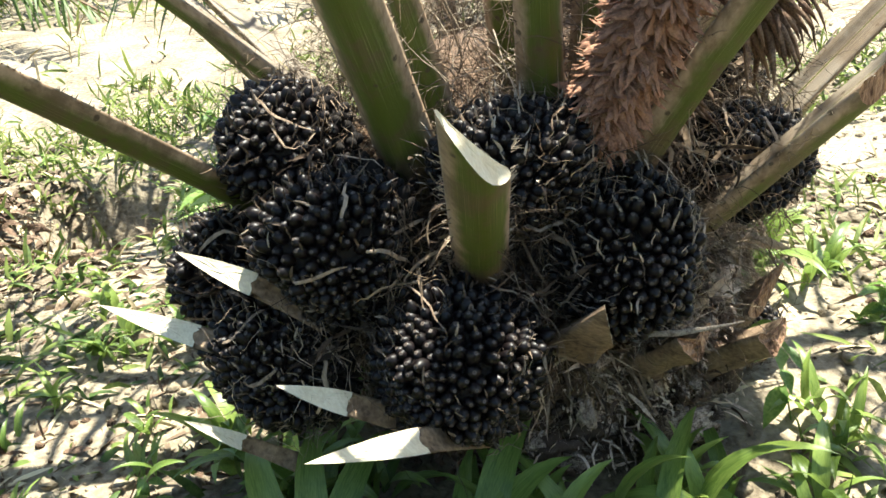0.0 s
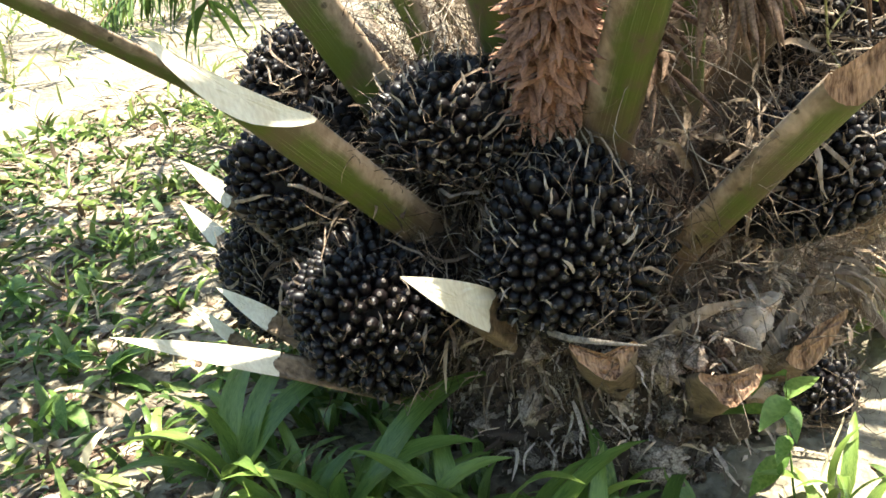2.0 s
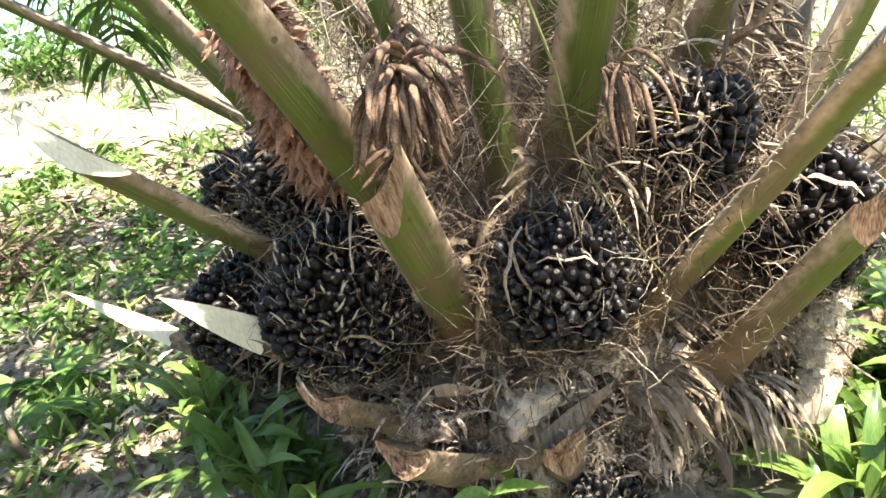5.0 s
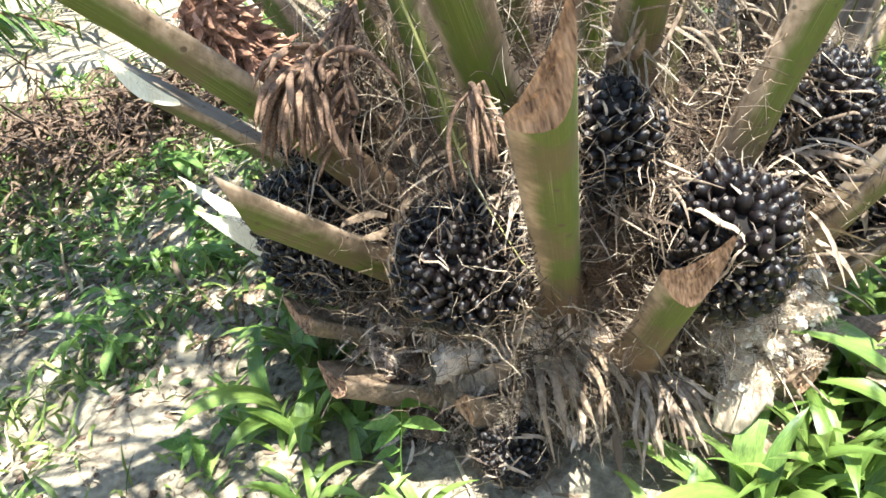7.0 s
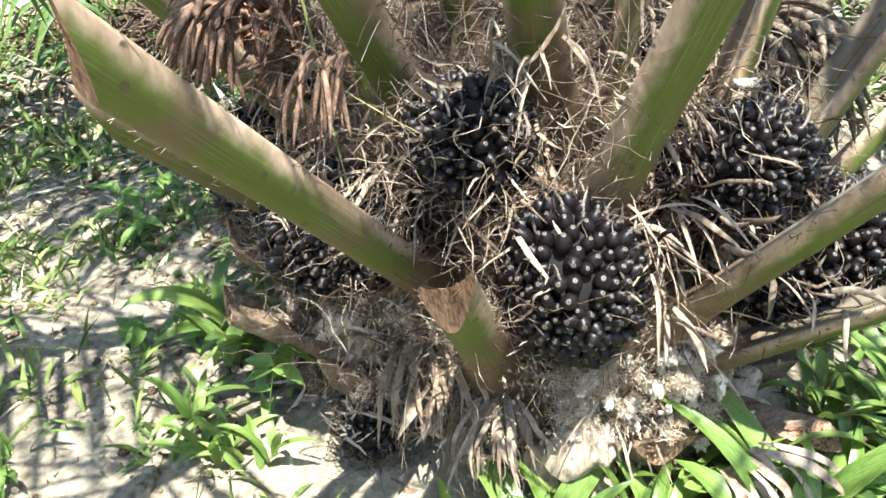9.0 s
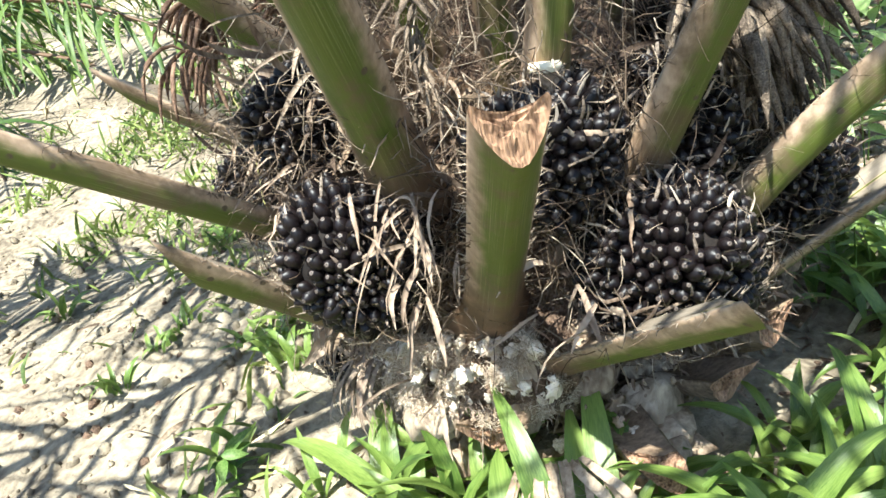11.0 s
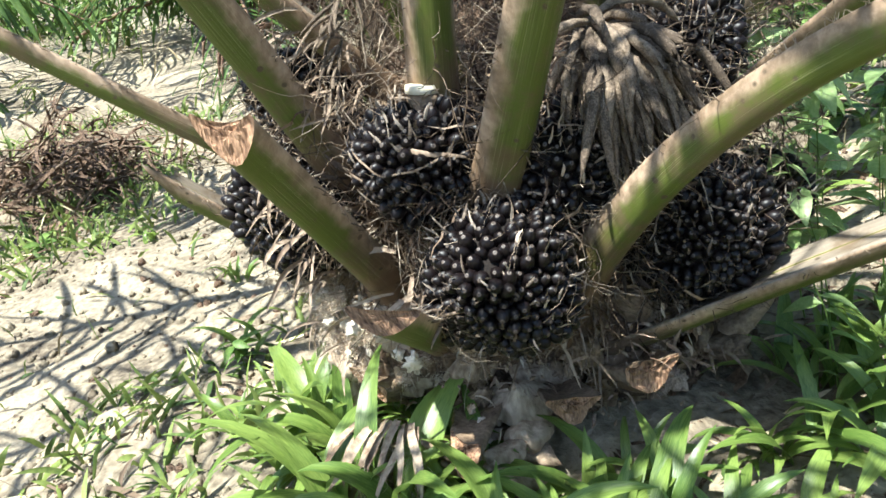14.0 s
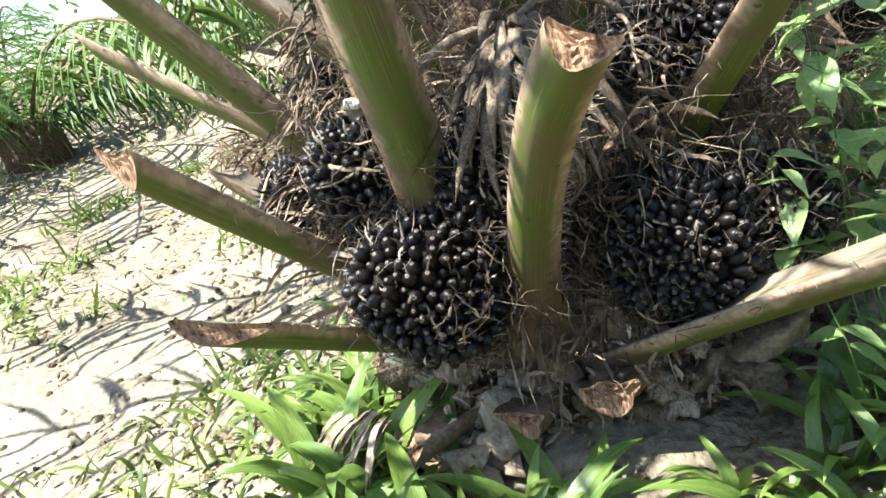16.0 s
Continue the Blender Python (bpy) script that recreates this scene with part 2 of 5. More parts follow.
def cut_cap(name, ring, mat, parent, bulge, label):
    """The slashed end of a stalk: a closed, uneven, fibrous face with a raised rim."""
    bm = bmesh.new()
    mid = sum(ring, Vector()) / len(ring)
    m = len(ring)
    rows = [[bm.verts.new(c) for c in ring]]
    for f, deep in ((0.9, 0.25), (0.72, 0.7), (0.5, 0.9), (0.26, 1.0)):
        rows.append([bm.verts.new(mid.lerp(c, f) + bulge * deep * random.uniform(0.2, 1.5)) for c in ring])
    centre = bm.verts.new(mid + bulge)
    for a in range(len(rows) - 1):
        for k in range(m):
            j = (k + 1) % m
            bm.faces.new((rows[a][k], rows[a][j], rows[a + 1][j], rows[a + 1][k]))
    for k in range(m):
        bm.faces.new((rows[-1][k], rows[-1][(k + 1) % m], centre))
    return part(name, bm, mat, parent, label, smooth=False)


def ribbons(name, strands, mat, parent=None, label="", kind="stuff"):
    """Many thin three-sided strands, each a list of points with a thickness at its root."""
    verts, faces = [], []
    for pts, w in strands:
        first = len(verts)
        m = len(pts)
        for k, p in enumerate(pts):
            t = (pts[min(k + 1, m - 1)] - pts[max(k - 1, 0)]).normalized()
            u = t.orthogonal().normalized()
            v = t.cross(u)
            r = w * (1 - 0.75 * k / (m - 1))
            for a in (0, 2.094, 4.189):
                verts.append(p + (u * math.cos(a) + v * math.sin(a)) * r)
        for k in range(m - 1):
            for a in range(3):
                b = (a + 1) % 3
                i = first + 3 * k
                faces.append((i + a, i + b, i + 3 + b, i + 3 + a))
    return raw(name, verts, faces, mat, parent, label, kind)


def strand(start, d, length, bend, curl, steps=5):
    """A wandering line."""
    pts = [start.copy()]
    d = d.normalized()
    w = Vector((random.gauss(0, 1), random.gauss(0, 1), random.gauss(0, 1))) * curl
    for k in range(steps):
        d = (d + bend + w * 0.5 + Vector((random.gauss(0, curl), random.gauss(0, curl), random.gauss(0, curl)))).normalized()
        pts.append(pts[-1] + d * (length / steps))
    return pts


def strips(name, items, mat, parent=None, label="", kind="stuff", fold=0.25):
    """Many flat tapering blades with a fold: (points, width, side)."""
    verts, faces = [], []
    for pts, w, side in items:
        first, m = len(verts), len(pts)
        for k, p in enumerate(pts):
            f = k / (m - 1)
            half = w * (0.45 + 1.6 * f * (1 - f)) * (1 - f ** 4) + 0.0005
            t = (pts[min(k + 1, m - 1)] - pts[max(k - 1, 0)]).normalized()
            s = (side - t * side.dot(t)).normalized()
            nn = s.cross(t)
            verts += [p - s * half + nn * half * fold, p.copy(), p + s * half + nn * half * fold]
        for k in range(m - 1):
            i = first + 3 * k
            faces += [(i, i + 1, i + 4, i + 3), (i + 1, i + 2, i + 5, i + 4)]
    return raw(name, verts, faces, mat, parent, label, kind)


# ---- ground ----
def ground_height(x, y):
    r = math.hypot(x, y)
    left = max(0.0, -x - 0.4)
    rise = 0.15 * left / (1 + 0.05 * left) + 0.11 * max(0.0, r - 2.6) / (1 + 0.04 * max(0.0, r - 2.6)) - 0.05 * max(0.0, min(x, 1.5))
    near = math.exp(-((x + 0.05) ** 2 + (y + 0.05) ** 2) / 0.5)
    mound = 0.13 * math.exp(-(((x + 0.75) / 0.45) ** 2 + ((y + 1.0) / 0.4) ** 2))
    pit = -0.58 * math.exp(-(((x + 2.1) / 0.32) ** 4 + ((y - 1.72) / 0.36) ** 4)) if r < 8 else 0.0
    p = Vector((x, y, 0))
    return rise + 0.05 * near + mound + pit + 0.06 * noise.noise(p * 0.8) + 0.035 * noise.noise(p * 3.1) + 0.016 * noise.noise(p * 9.0) + 0.012 * noise.noise(p * 21.0) - 0.02


def build_ground():
    radii = [0.0] + [0.12 * 1.052 ** k for k in range(150)]
    radii = [r for r in radii if r < 60] + [90, 200, 600]
    seg = 220
    verts, faces = [], []
    for r in radii:
        for k in range(seg):
            a = 2 * math.pi * k / seg
            x, y = r * math.cos(a), r * math.sin(a)
            verts.append((x, y, ground_height(x, y)))
    for i in range(len(radii) - 1):
        for k in range(seg):
            j = (k + 1) % seg
            faces.append((i * seg + k, i * seg + j, (i + 1) * seg + j, (i + 1) * seg + k))
    return raw("ground", verts, faces, SOIL, None, "bare pale sandy soil with litter and weeds", "structure")


ground = tagged(build_ground(), category="ground")


def clods(n, az, r, size, mat, label, seed):
    """Small crumbs and clods lying on the soil."""
    rnd = random.Random(seed)
    verts, faces = [], []
    for k in range(n):
        a, q = radians(rnd.uniform(*az)), r[0] + (r[1] - r[0]) * rnd.random() ** 0.8
        x, y = q * math.cos(a), q * math.sin(a)
        if noise.noise(Vector((x * 1.7, y * 1.7, seed))) < rnd.uniform(-0.4, 0.3):
            continue
        c = Vector((x, y, ground_height(x, y)))
        big = size * (0.25 + rnd.random() ** 3 * 1.2)
        turn = Euler((rnd.uniform(0, 6), rnd.uniform(0, 6), rnd.uniform(0, 6))).to_matrix()
        first = len(verts)
        for i in range(3):
            for j in range(5):
                b = 1.2566 * (j + 0.5 * i)
                w = (0.72, 1.0, 0.66)[i]
                verts.append(c + turn @ (Vector((math.cos(b) * w, math.sin(b) * w, (-0.6, 0.0, 0.55)[i])) * big * rnd.uniform(0.75, 1.25)))
        for i in range(2):
            for j in range(5):
                k2 = (j + 1) % 5
                faces.append((first + i * 5 + j, first + i * 5 + k2, first + i * 5 + 5 + k2, first + i * 5 + 5 + j))
        faces.append(tuple(first + 10 + j for j in range(5)))
        faces.append(tuple(first + 4 - j for j in range(5)))
    tagged(raw("soil_clod", verts, faces, mat, None, label, "stuff"), category="soil")


clods(5000, (-95, 60), (0.7, 3.6), 0.020, SOIL, "crumbs and clods of pale sandy soil", 91)
clods(4000, (120, 265), (0.8, 4.0), 0.024, SOIL, "crumbs and clods of pale sandy soil", 92)
clods(1500, (-180, 180), (0.6, 2.6), 0.016, TRUNK, "dark crumbs of rotted wood on the soil", 93)

# ---- oil palm ----
AXIS = Vector((-0.06, -0.05, 0))
palm = tagged(new("oil_palm"), "young oil palm with dark fruit bunches and cut leaf stalks", "palm tree")


def build_trunk():
    bm = bmesh.new()
    seg, rings = 72, 34
    rows = []
    for i in range(rings):
        z = -0.1 + 1.02 * i / (rings - 1)
        r = 0.50 - 0.10 * abs(z - 0.22) if z < 0.5 else 0.47 - 0.62 * (z - 0.5)
        row = []
        for k in range(seg):
            a = 2 * math.pi * k / seg
            q = Vector((math.cos(a) * r, math.sin(a) * r, z))
            bulge = 0.14 * math.exp(-((a - 0.75) / 0.55) ** 2 - ((z - 0.25) / 0.14) ** 2)
            turn = (a + math.pi + 0.35) % (2 * math.pi) - math.pi
            back = (a - 3.95 + math.pi) % (2 * math.pi) - math.pi
            bulge += 0.13 * math.exp(-(back / 0.6) ** 2 - ((z - 0.52) / 0.26) ** 2)
            dent = 0.085 * math.exp(-(turn / 0.55) ** 2) if z < 0.6 else 0.0
            rr = (r + bulge - dent) * (1 + 0.10 * noise.noise(q * 5) + 0.05 * noise.noise(q * 14) + 0.03 * noise.noise(q * 40))
            row.append(bm.verts.new((AXIS.x + rr * math.cos(a), AXIS.y + rr * math.sin(a), z)))
        rows.append(row)
    for i in range(rings - 1):
        for k in range(seg):
            j = (k + 1) % seg
            bm.faces.new((rows[i][k], rows[i][j], rows[i + 1][j], rows[i + 1][k]))
    bm.faces.new(rows[-1])
    return part("trunk", bm, TRUNK, palm, "rough brown fibrous trunk with old leaf bases")


build_trunk()


def edge_fibres(frames, width, upto, n, length, seed):
    """Short bristles and loose fibres along both edges of a stalk foot."""
    random.seed(seed)
    out = []
    usable = [f for f in frames if f[0] < upto]
    for k in range(n):
        s, p, t, r, nn = random.choice(usable)
        w = width(s)
        sg = random.choice((-1, 1))
        start = p + r * sg * w * 0.46 + nn * w * 0.16 + t * random.uniform(-0.03, 0.03)
        d = r * sg * random.uniform(0.3, 1.0) + t * random.uniform(-0.2, 0.9) + nn * random.uniform(-0.4, 0.6)
        out.append((strand(start, d, length * random.uniform(0.4, 1.5), Vector((0, 0, -0.12)), 0.22), random.uniform(0.0006, 0.0013)))
    return out


def edge_bristles(frames, width, n, seed):
    """Row of short stiff bristles along both wings of a stalk."""
    random.seed(seed)
    out = []
    for k in range(n):
        f = random.random() * (len(frames) - 1.001)
        i = int(f)
        (s, p, t, r, nn), q = frames[i], frames[i + 1]
        p = p.lerp(q[1], f - i)
        w, sg = width(s + (q[0] - s) * (f - i)), random.choice((-1, 1))
        start = p + r * sg * w * 0.485 + nn * w * 0.25
        d = r * sg * random.uniform(0.5, 1) + t * random.uniform(0.0, 0.9) + nn * random.uniform(-0.3, 0.6)
        out.append((strand(start, d, random.uniform(0.008, 0.022), Vector((0, 0, 0)), 0.12, 2), random.uniform(0.0007, 0.0013)))
    return out


def leaflets(path, parent, dense=70, droop=0.5, seed=0):
    """Feather of narrow leaflets along both sides of a leaf's midrib."""
    random.seed(seed)
    items = []
    m = len(path)
    dense = int(dense * 1.3)
    for k in range(dense):
        f = min(0.999, max(0.0, (k + random.uniform(-0.9, 0.9)) / dense))
        i = min(m - 2, int(f * (m - 1)))
        p = path[i].lerp(path[i + 1], f * (m - 1) - i)
        t = (path[i + 1] - path[i]).normalized()
        for sg in (-1, 1):
            s = side_of(t) * sg
            d = (s * random.uniform(0.7, 1.1) + t * random.uniform(0.1, 1.0) + Vector((0, 0, random.uniform(-0.4, 0.7)))).normalized()
            length = (0.35 + 0.45 * math.sin(math.pi * min(1, f * 0.9 + 0.12))) * random.uniform(0.8, 1.1)
            pts = [p.copy()]
            for q in range(5):
                d = (d + Vector((0, 0, -droop * 0.45))).normalized()
                pts.append(pts[-1] + d * length / 5)
            items.append((pts, 0.021, t))
    strips("leaflet", items, LEAFLET, parent, "green drooping leaflets")


def frond(base, az, el, w=0.105, droop=0.02, length=1.0, whole=3.0, arch=0.5, seed=0, dense=38, hang=0.5, fibres=50, twist=0.0):
    """A living leaf: stalk with bristly edges, its midrib arching on, and leaflets."""
    base, d = Vector(base), direction(az, el)
    fr = stalk_frames(base, d, length, droop, twist=twist)

    def width(s):
        return w * (1.0 + 0.75 * math.exp(-(s + 0.12) / 0.07)) * (1 - 0.22 * max(0, s))

    bm, ring = stalk_mesh(fr, width, seed=seed)
    leaf = part("leaf_stalk", bm, STALK, palm, "green and tan leaf stalk with bristly edges")
    ribbons("fibre", edge_fibres(fr, width, 0.34, fibres, 0.07, seed), FIBRE, leaf)
    ribbons("edge_bristle", edge_bristles(fr, width, 150, seed + 7), PALE_FIBRE, leaf)
    s, p, t, r, n = fr[-1]
    path, q = [p], t.copy()
    steps = 16
    for k in range(steps):
        q = (q + Vector((0, 0, -arch / steps * (1 + 1.2 * k / steps)))).normalized()
        path.append(path[-1] + q * (whole / steps))
    bm = bmesh.new()
    rows = []
    for k, p in enumerate(path):
        t = (path[min(k + 1, steps)] - path[max(k - 1, 0)]).normalized()
        r = side_of(t)
        n = r.cross(t)
        ww = width(length) * (1 - 0.9 * k / steps)
        rows.append([bm.verts.new(p + r * x * ww + n * y * ww) for x, y in RING[::2]])
    for a in range(steps):
        m = len(rows[0])
        for k in range(m):
            bm.faces.new((rows[a][k], rows[a][(k + 1) % m], rows[a + 1][(k + 1) % m], rows[a + 1][k]))
    part("midrib", bm, STALK, leaf)
    if dense:
        leaflets(path, leaf, dense, hang, seed)
    return leaf


def stump(base, az, el, length, cut, w=0.11, old=True, droop=0.0, back=0.16, fibres=40, seed=0, twist=0.0, rough=0.0, taper=0.08):
    """A leaf stalk slashed off; cut tilts its end face across and through the stalk."""
    base, d = Vector(base), direction(az, el)
    fr = stalk_frames(base, d, length, droop, back, 16, twist)

    def width(s):
        return w * (1.0 + 0.7 * math.exp(-(s + back - 0.04) / 0.07)) * (1 - taper * max(0.0, s) / length)

    bm, ring = stalk_mesh(fr, width, cut, seed=seed, rough=rough)
    ob = part("cut_leaf_stalk", bm, STALK, palm, "slashed leaf stalk, dry brown end" if old else "slashed leaf stalk, fresh cream end")
    cut_cap("cut_face", ring, OLD_CUT if old else FRESH_CUT, ob, fr[-1][2] * (-0.006), "dry cracked brown cut" if old else "fresh cream-coloured cut")
    if fibres:
        ribbons("edge_bristle", edge_bristles(fr, width, int(60 + 120 * length), seed + 7), PALE_FIBRE, ob)
        ribbons("fibre", edge_fibres(fr, width, length * 0.7, fibres, 0.06, seed), FIBRE, ob)
    return ob


def slashed(tip, heel, w, body, toward, old, seed, thick=0.66):
    """A stalk cut off on a long slant: blunt ragged heel, pointed tip, flat bare face between them."""
    rnd = random.Random(seed)
    tip, heel = Vector(tip), Vector(heel)
    reach = (tip - heel).length
    u = (tip - heel) / reach
    n = Vector(toward)
    n = (n - u * n.dot(u)).normalized()
    h = w * thick
    th = math.atan2(h, reach)
    d = u * math.cos(th) + n * math.sin(th)
    up = n * math.cos(th) - u * math.sin(th)
    s = d.cross(up)
    c = heel - up * h * 0.5
    ring = []
    for k in range(9):
        x = -0.5 + k / 8
        ring.append((x, 0.5 + (0.06 if 0 < k < 8 else 0.0) - 0.10 * (1 - 4 * x * x)))
    for k in range(1, 10):
        v = k / 10
        ring.append((0.5 * (1 - v ** 1.7), 0.5 - v))
    ring.append((0.0, -0.5))
    for k in range(9, 0, -1):
        v = k / 10
        ring.append((-0.5 * (1 - v ** 1.7), 0.5 - v))
    ragged = [rnd.uniform(-0.07, 0.04) * w if y > 0.3 else rnd.uniform(-0.02, 0.02) * w for x, y in ring]
    bm = bmesh.new()
    uv = bm.loops.layers.uv.new("uv")
    count, rows, along = len(ring), [], []
    stations = [(-body * (1 - i / 5), 0.0) for i in range(5)] + [(0.0, f / 4) for f in range(5)]
    for back, f in stations:
        grow = 1.0 + 0.5 * max(0.0, -back - 0.05) / max(0.05, body)
        row = []
        for (x, y), rag in zip(ring, ragged):
            ext = ((0.5 - y) * reach + rag) * f
            row.append(bm.verts.new(c + d * (back + ext) + s * x * w * grow + up * y * h * grow))
        rows.append(row)
        along.append(0.30 + back + reach * f * 0.5)
    for a in range(len(rows) - 1):
        for k in range(count):
            j = (k + 1) % count
            fc = bm.faces.new((rows[a][k], rows[a][j], rows[a + 1][j], rows[a + 1][k]))
            for loop, (kk, aa) in zip(fc.loops, ((k, a), (k + 1, a), (k + 1, a + 1), (k, a + 1))):
                loop[uv].uv = ((kk + count - 4) / count % 1.0, along[aa])
    ends = [v.co.copy() for v in rows[-1]]
    ob = part("cut_leaf_stalk", bm, STUB, palm, "split old leaf base with a bare tan face" if old else "slanting slashed leaf stalk with a fresh cream face")
    cut_cap("cut_face", ends, OLD_CUT if old else FRESH_CUT, ob, n * -0.0015, "dry cracked tan cut" if old else "fresh cream-coloured cut")
    return ob


# living leaves, in order round the palm
frond((-0.62, -0.26, 0.64), -109, 42, 0.080, 0.03, 1.2, 2.4, 1.5, 1)
frond((-0.55, -0.10, 0.85), 168, 56, 0.085, 0.05, 1.0, 2.4, 1.5, 2, dense=40, hang=0.8)
frond((-0.29, -0.44, 0.70), -96, 60, 0.125, 0.02, 1.2, 2.8, 1.6, 3)
frond((-0.02, -0.42, 0.72), -80, 68, 0.10, 0.02, 1.2, 2.8, 1.4, 4)
frond((0.15, -0.46, 0.67), -44, 52, 0.115, 0.09, 1.2, 2.5, 1.5, 5, dense=34)
frond((0.31, -0.13, 0.72), -10, 52, 0.115, 0.03, 1.2, 2.7, 1.7, 6, dense=22)
frond((0.35, 0.12, 0.80), 6, 50, 0.10, 0.02, 1.2, 2.8, 1.2, 7, dense=13)
frond((0.45, 0.25, 0.62), 45, 60, 0.115, 0.03, 1.2, 2.8, 0.9, 8, dense=11)
frond((0.24, 0.42, 0.72), 100, 74, 0.10, 0.02, 1.2, 2.8, 0.8, 9, dense=9)
frond((0.17, 0.53, 0.58), 105, 60, 0.115, 0.03, 1.2, 2.8, 0.9, 10, dense=26)
frond((-0.24, 0.27, 0.47), 118, 40, 0.095, 0.03, 1.2, 2.4, 1.0, 11, dense=26)
frond((-0.45, 0.15, 0.65), 150, 52, 0.10, 0.03, 1.2, 2.6, 1.7, 12, dense=30, hang=0.8)
frond((-0.45, -0.15, 0.80), -168, 54, 0.085, 0.04, 1.1, 2.5, 1.7, 13, dense=40, hang=0.8)
# upright leaves of the heart
for k in range(13):
    a, r, e = -170 + 27.7 * k, 0.20 + 0.07 * (k % 3), 70 + 4 * (k % 3)
    frond(AXIS + Vector((math.cos(radians(a)) * r, math.sin(radians(a)) * r, 0.74 - 0.05 * (k % 3))), a, e, 0.075 + 0.012 * (k % 2), 0.01, 1.2, 2.8, 0.7, 20 + k, dense={2: 26, 3: 18, 4: 14, 5: 24, 6: 24}.get(k, 5 if k in (8, 9, 10, 11) else 28), fibres=70)

# spear leaves above the heart, mostly out of sight, that shade the fruit
for k, a in enumerate((-35, 52, 64)):
    frond(AXIS + Vector((math.cos(radians(a)) * 0.13, math.sin(radians(a)) * 0.13, 0.92)), a, 58 + 7 * (k % 2), 0.07, 0.01, 1.1, 2.6, 1.3 + 0.5 * (k % 3), 300 + k, dense=(26, 9, 24)[k], fibres=20)

# cut stalks
stump((-0.20, -0.60, 0.57), -85, 43, 0.54, (-2.4, 0.2), 0.108, False, seed=31)
stump((0.24, -0.40, 0.45), -30, 41, 0.54, (1.5, 1.3), 0.105, True, back=0.22, seed=32)
stump((0.47, -0.08, 0.46), -3, 39.5, 0.89, (1.6, 0.8), 0.086, True, seed=33, twist=26)
stump((0.54, 0.05, 0.35), 6, 45, 0.39, (0.9, 1.6), 0.100, True, seed=34)
stump((0.42, 0.40, 0.43), 63, 47, 0.57, (-0.2, 1.0), 0.100, True, seed=35)
stump((0.33, 0.44, 0.27), 76, 34, 0.56, (-2.0, -0.6), 0.085, True, seed=36)
stump((0.04, 0.55, 0.38), 114, 54, 0.87, (0.2, 0.3), 0.096, True, 0.26, seed=37, taper=0.2, twist=-40)
stump((0.0, 0.41, 0.13), 146, 27, 0.72, (0.2, 0.5), 0.108, True, 0.02, seed=38)
# low, freshly slashed ones: tip and heel of the cut, width, length of the stalk behind it
for k, (tip, heel, w, body, toward) in enumerate((
    ((-0.73, -0.67, 0.79), (-0.62, -0.66, 0.69), 0.056, 0.16, (0.35, -0.75, 0.5)),
    ((-1.00, -0.50, 0.65), (-0.79, -0.59, 0.575), 0.058, 0.18, (0.35, -0.75, 0.5)),
    ((-0.60, -0.79, 0.545), (-0.49, -0.775, 0.465), 0.056, 0.16, (0.35, -0.75, 0.5)),
    ((-0.49, -1.11, 0.61), (-0.355, -0.905, 0.452), 0.060, 0.26, (0.15, -0.65, 0.75)),
    ((-0.83, -0.70, 0.455), (-0.74, -0.69, 0.37), 0.040, 0.14, (0.35, -0.75, 0.5)),
    ((-0.022, -0.905, 0.625), (0.006, -0.735, 0.486), 0.092, 0.15, (0.95, -0.25, 0.15)),
)):
    slashed(tip, heel, w * 0.8, body, toward, False, 341 + k, 1.2 if k == 5 else 0.7)
# split leaf base with a long tan face
slashed((0.362, -0.200, 0.305), (0.295, -0.268, 0.190), 0.115, 0.10, (0.75, -0.55, 0.25), True, 350)
# old weathered stubs low on the trunk
for k, (p, az, el, L, w, cut) in enumerate((
    ((0.14, -0.60, 0.30), -68, 35, 0.12, 0.10, (-0.5, 0.6)),
    ((0.29, -0.50, 0.20), -58, 35, 0.16, 0.10, (-0.2, 0.5)),
    ((0.38, -0.30, 0.16), -30, 40, 0.10, 0.10, (0.9, 1.2)),
    ((0.42, 0.32, 0.12), 40, 25, 0.09, 0.11, (0.2, 0.9)),
    ((0.28, 0.50, 0.10), 66, 12, 0.15, 0.09, (0.8, -1.2)),
    ((0.10, 0.53, 0.12), 84, 20, 0.10, 0.10, (0.2, 0.9)),
    ((-0.05, 0.50, 0.12), 100, 25, 0.12, 0.11, (0.2, 0.6)),
)):
    fr = stalk_frames(Vector(p), direction(az, el), L, 0.0, 0.12, 8)
    bm, ring = stalk_mesh(fr, lambda s: w * (1 + 0.4 * math.exp(-(s + 0.1) / 0.06)), cut, 1.1, 0.5, seed=60 + k)
    ob = part("old_stalk_stub", bm, STUB, palm, "weathered brown stalk stub on the trunk")
    cut_cap("cut_face", ring, OLD_CUT, ob, fr[-1][2] * (-0.012), "dry cracked brown cut")


# ---- fruit bunches ----
def fruit_mesh(n, seed):
    random.seed(seed)
    bm = bmesh.new()
    prof = [(-0.008, 0.0075), (0.004, 0.0124), (0.013, 0.0136), (0.0215, 0.0126), (0.0280, 0.0092), (0.0316, 0.0050), (0.0338, 0.0030), (0.0326, 0.0012)]
    rows = []
    for z, r in prof:
        row = []
        for k in range(8):
            a = 2 * math.pi * k / 8
            q = r * (1 + random.uniform(-0.09, 0.09))
            row.append(bm.verts.new((q * math.cos(a), q * math.sin(a), z)))
        rows.append(row)
    for i in range(len(rows) - 1):
        for k in range(8):
            j = (k + 1) % 8
            bm.faces.new((rows[i][k], rows[i][j], rows[i + 1][j], rows[i + 1][k]))
    bm.faces.new(rows[-1])
    me = bpy.data.meshes.new("fruit")
    bm.to_mesh(me)
    bm.free()
    me.polygons.foreach_set("use_smooth", [True] * len(me.polygons))
    me.materials.append(FRUIT)
    return me


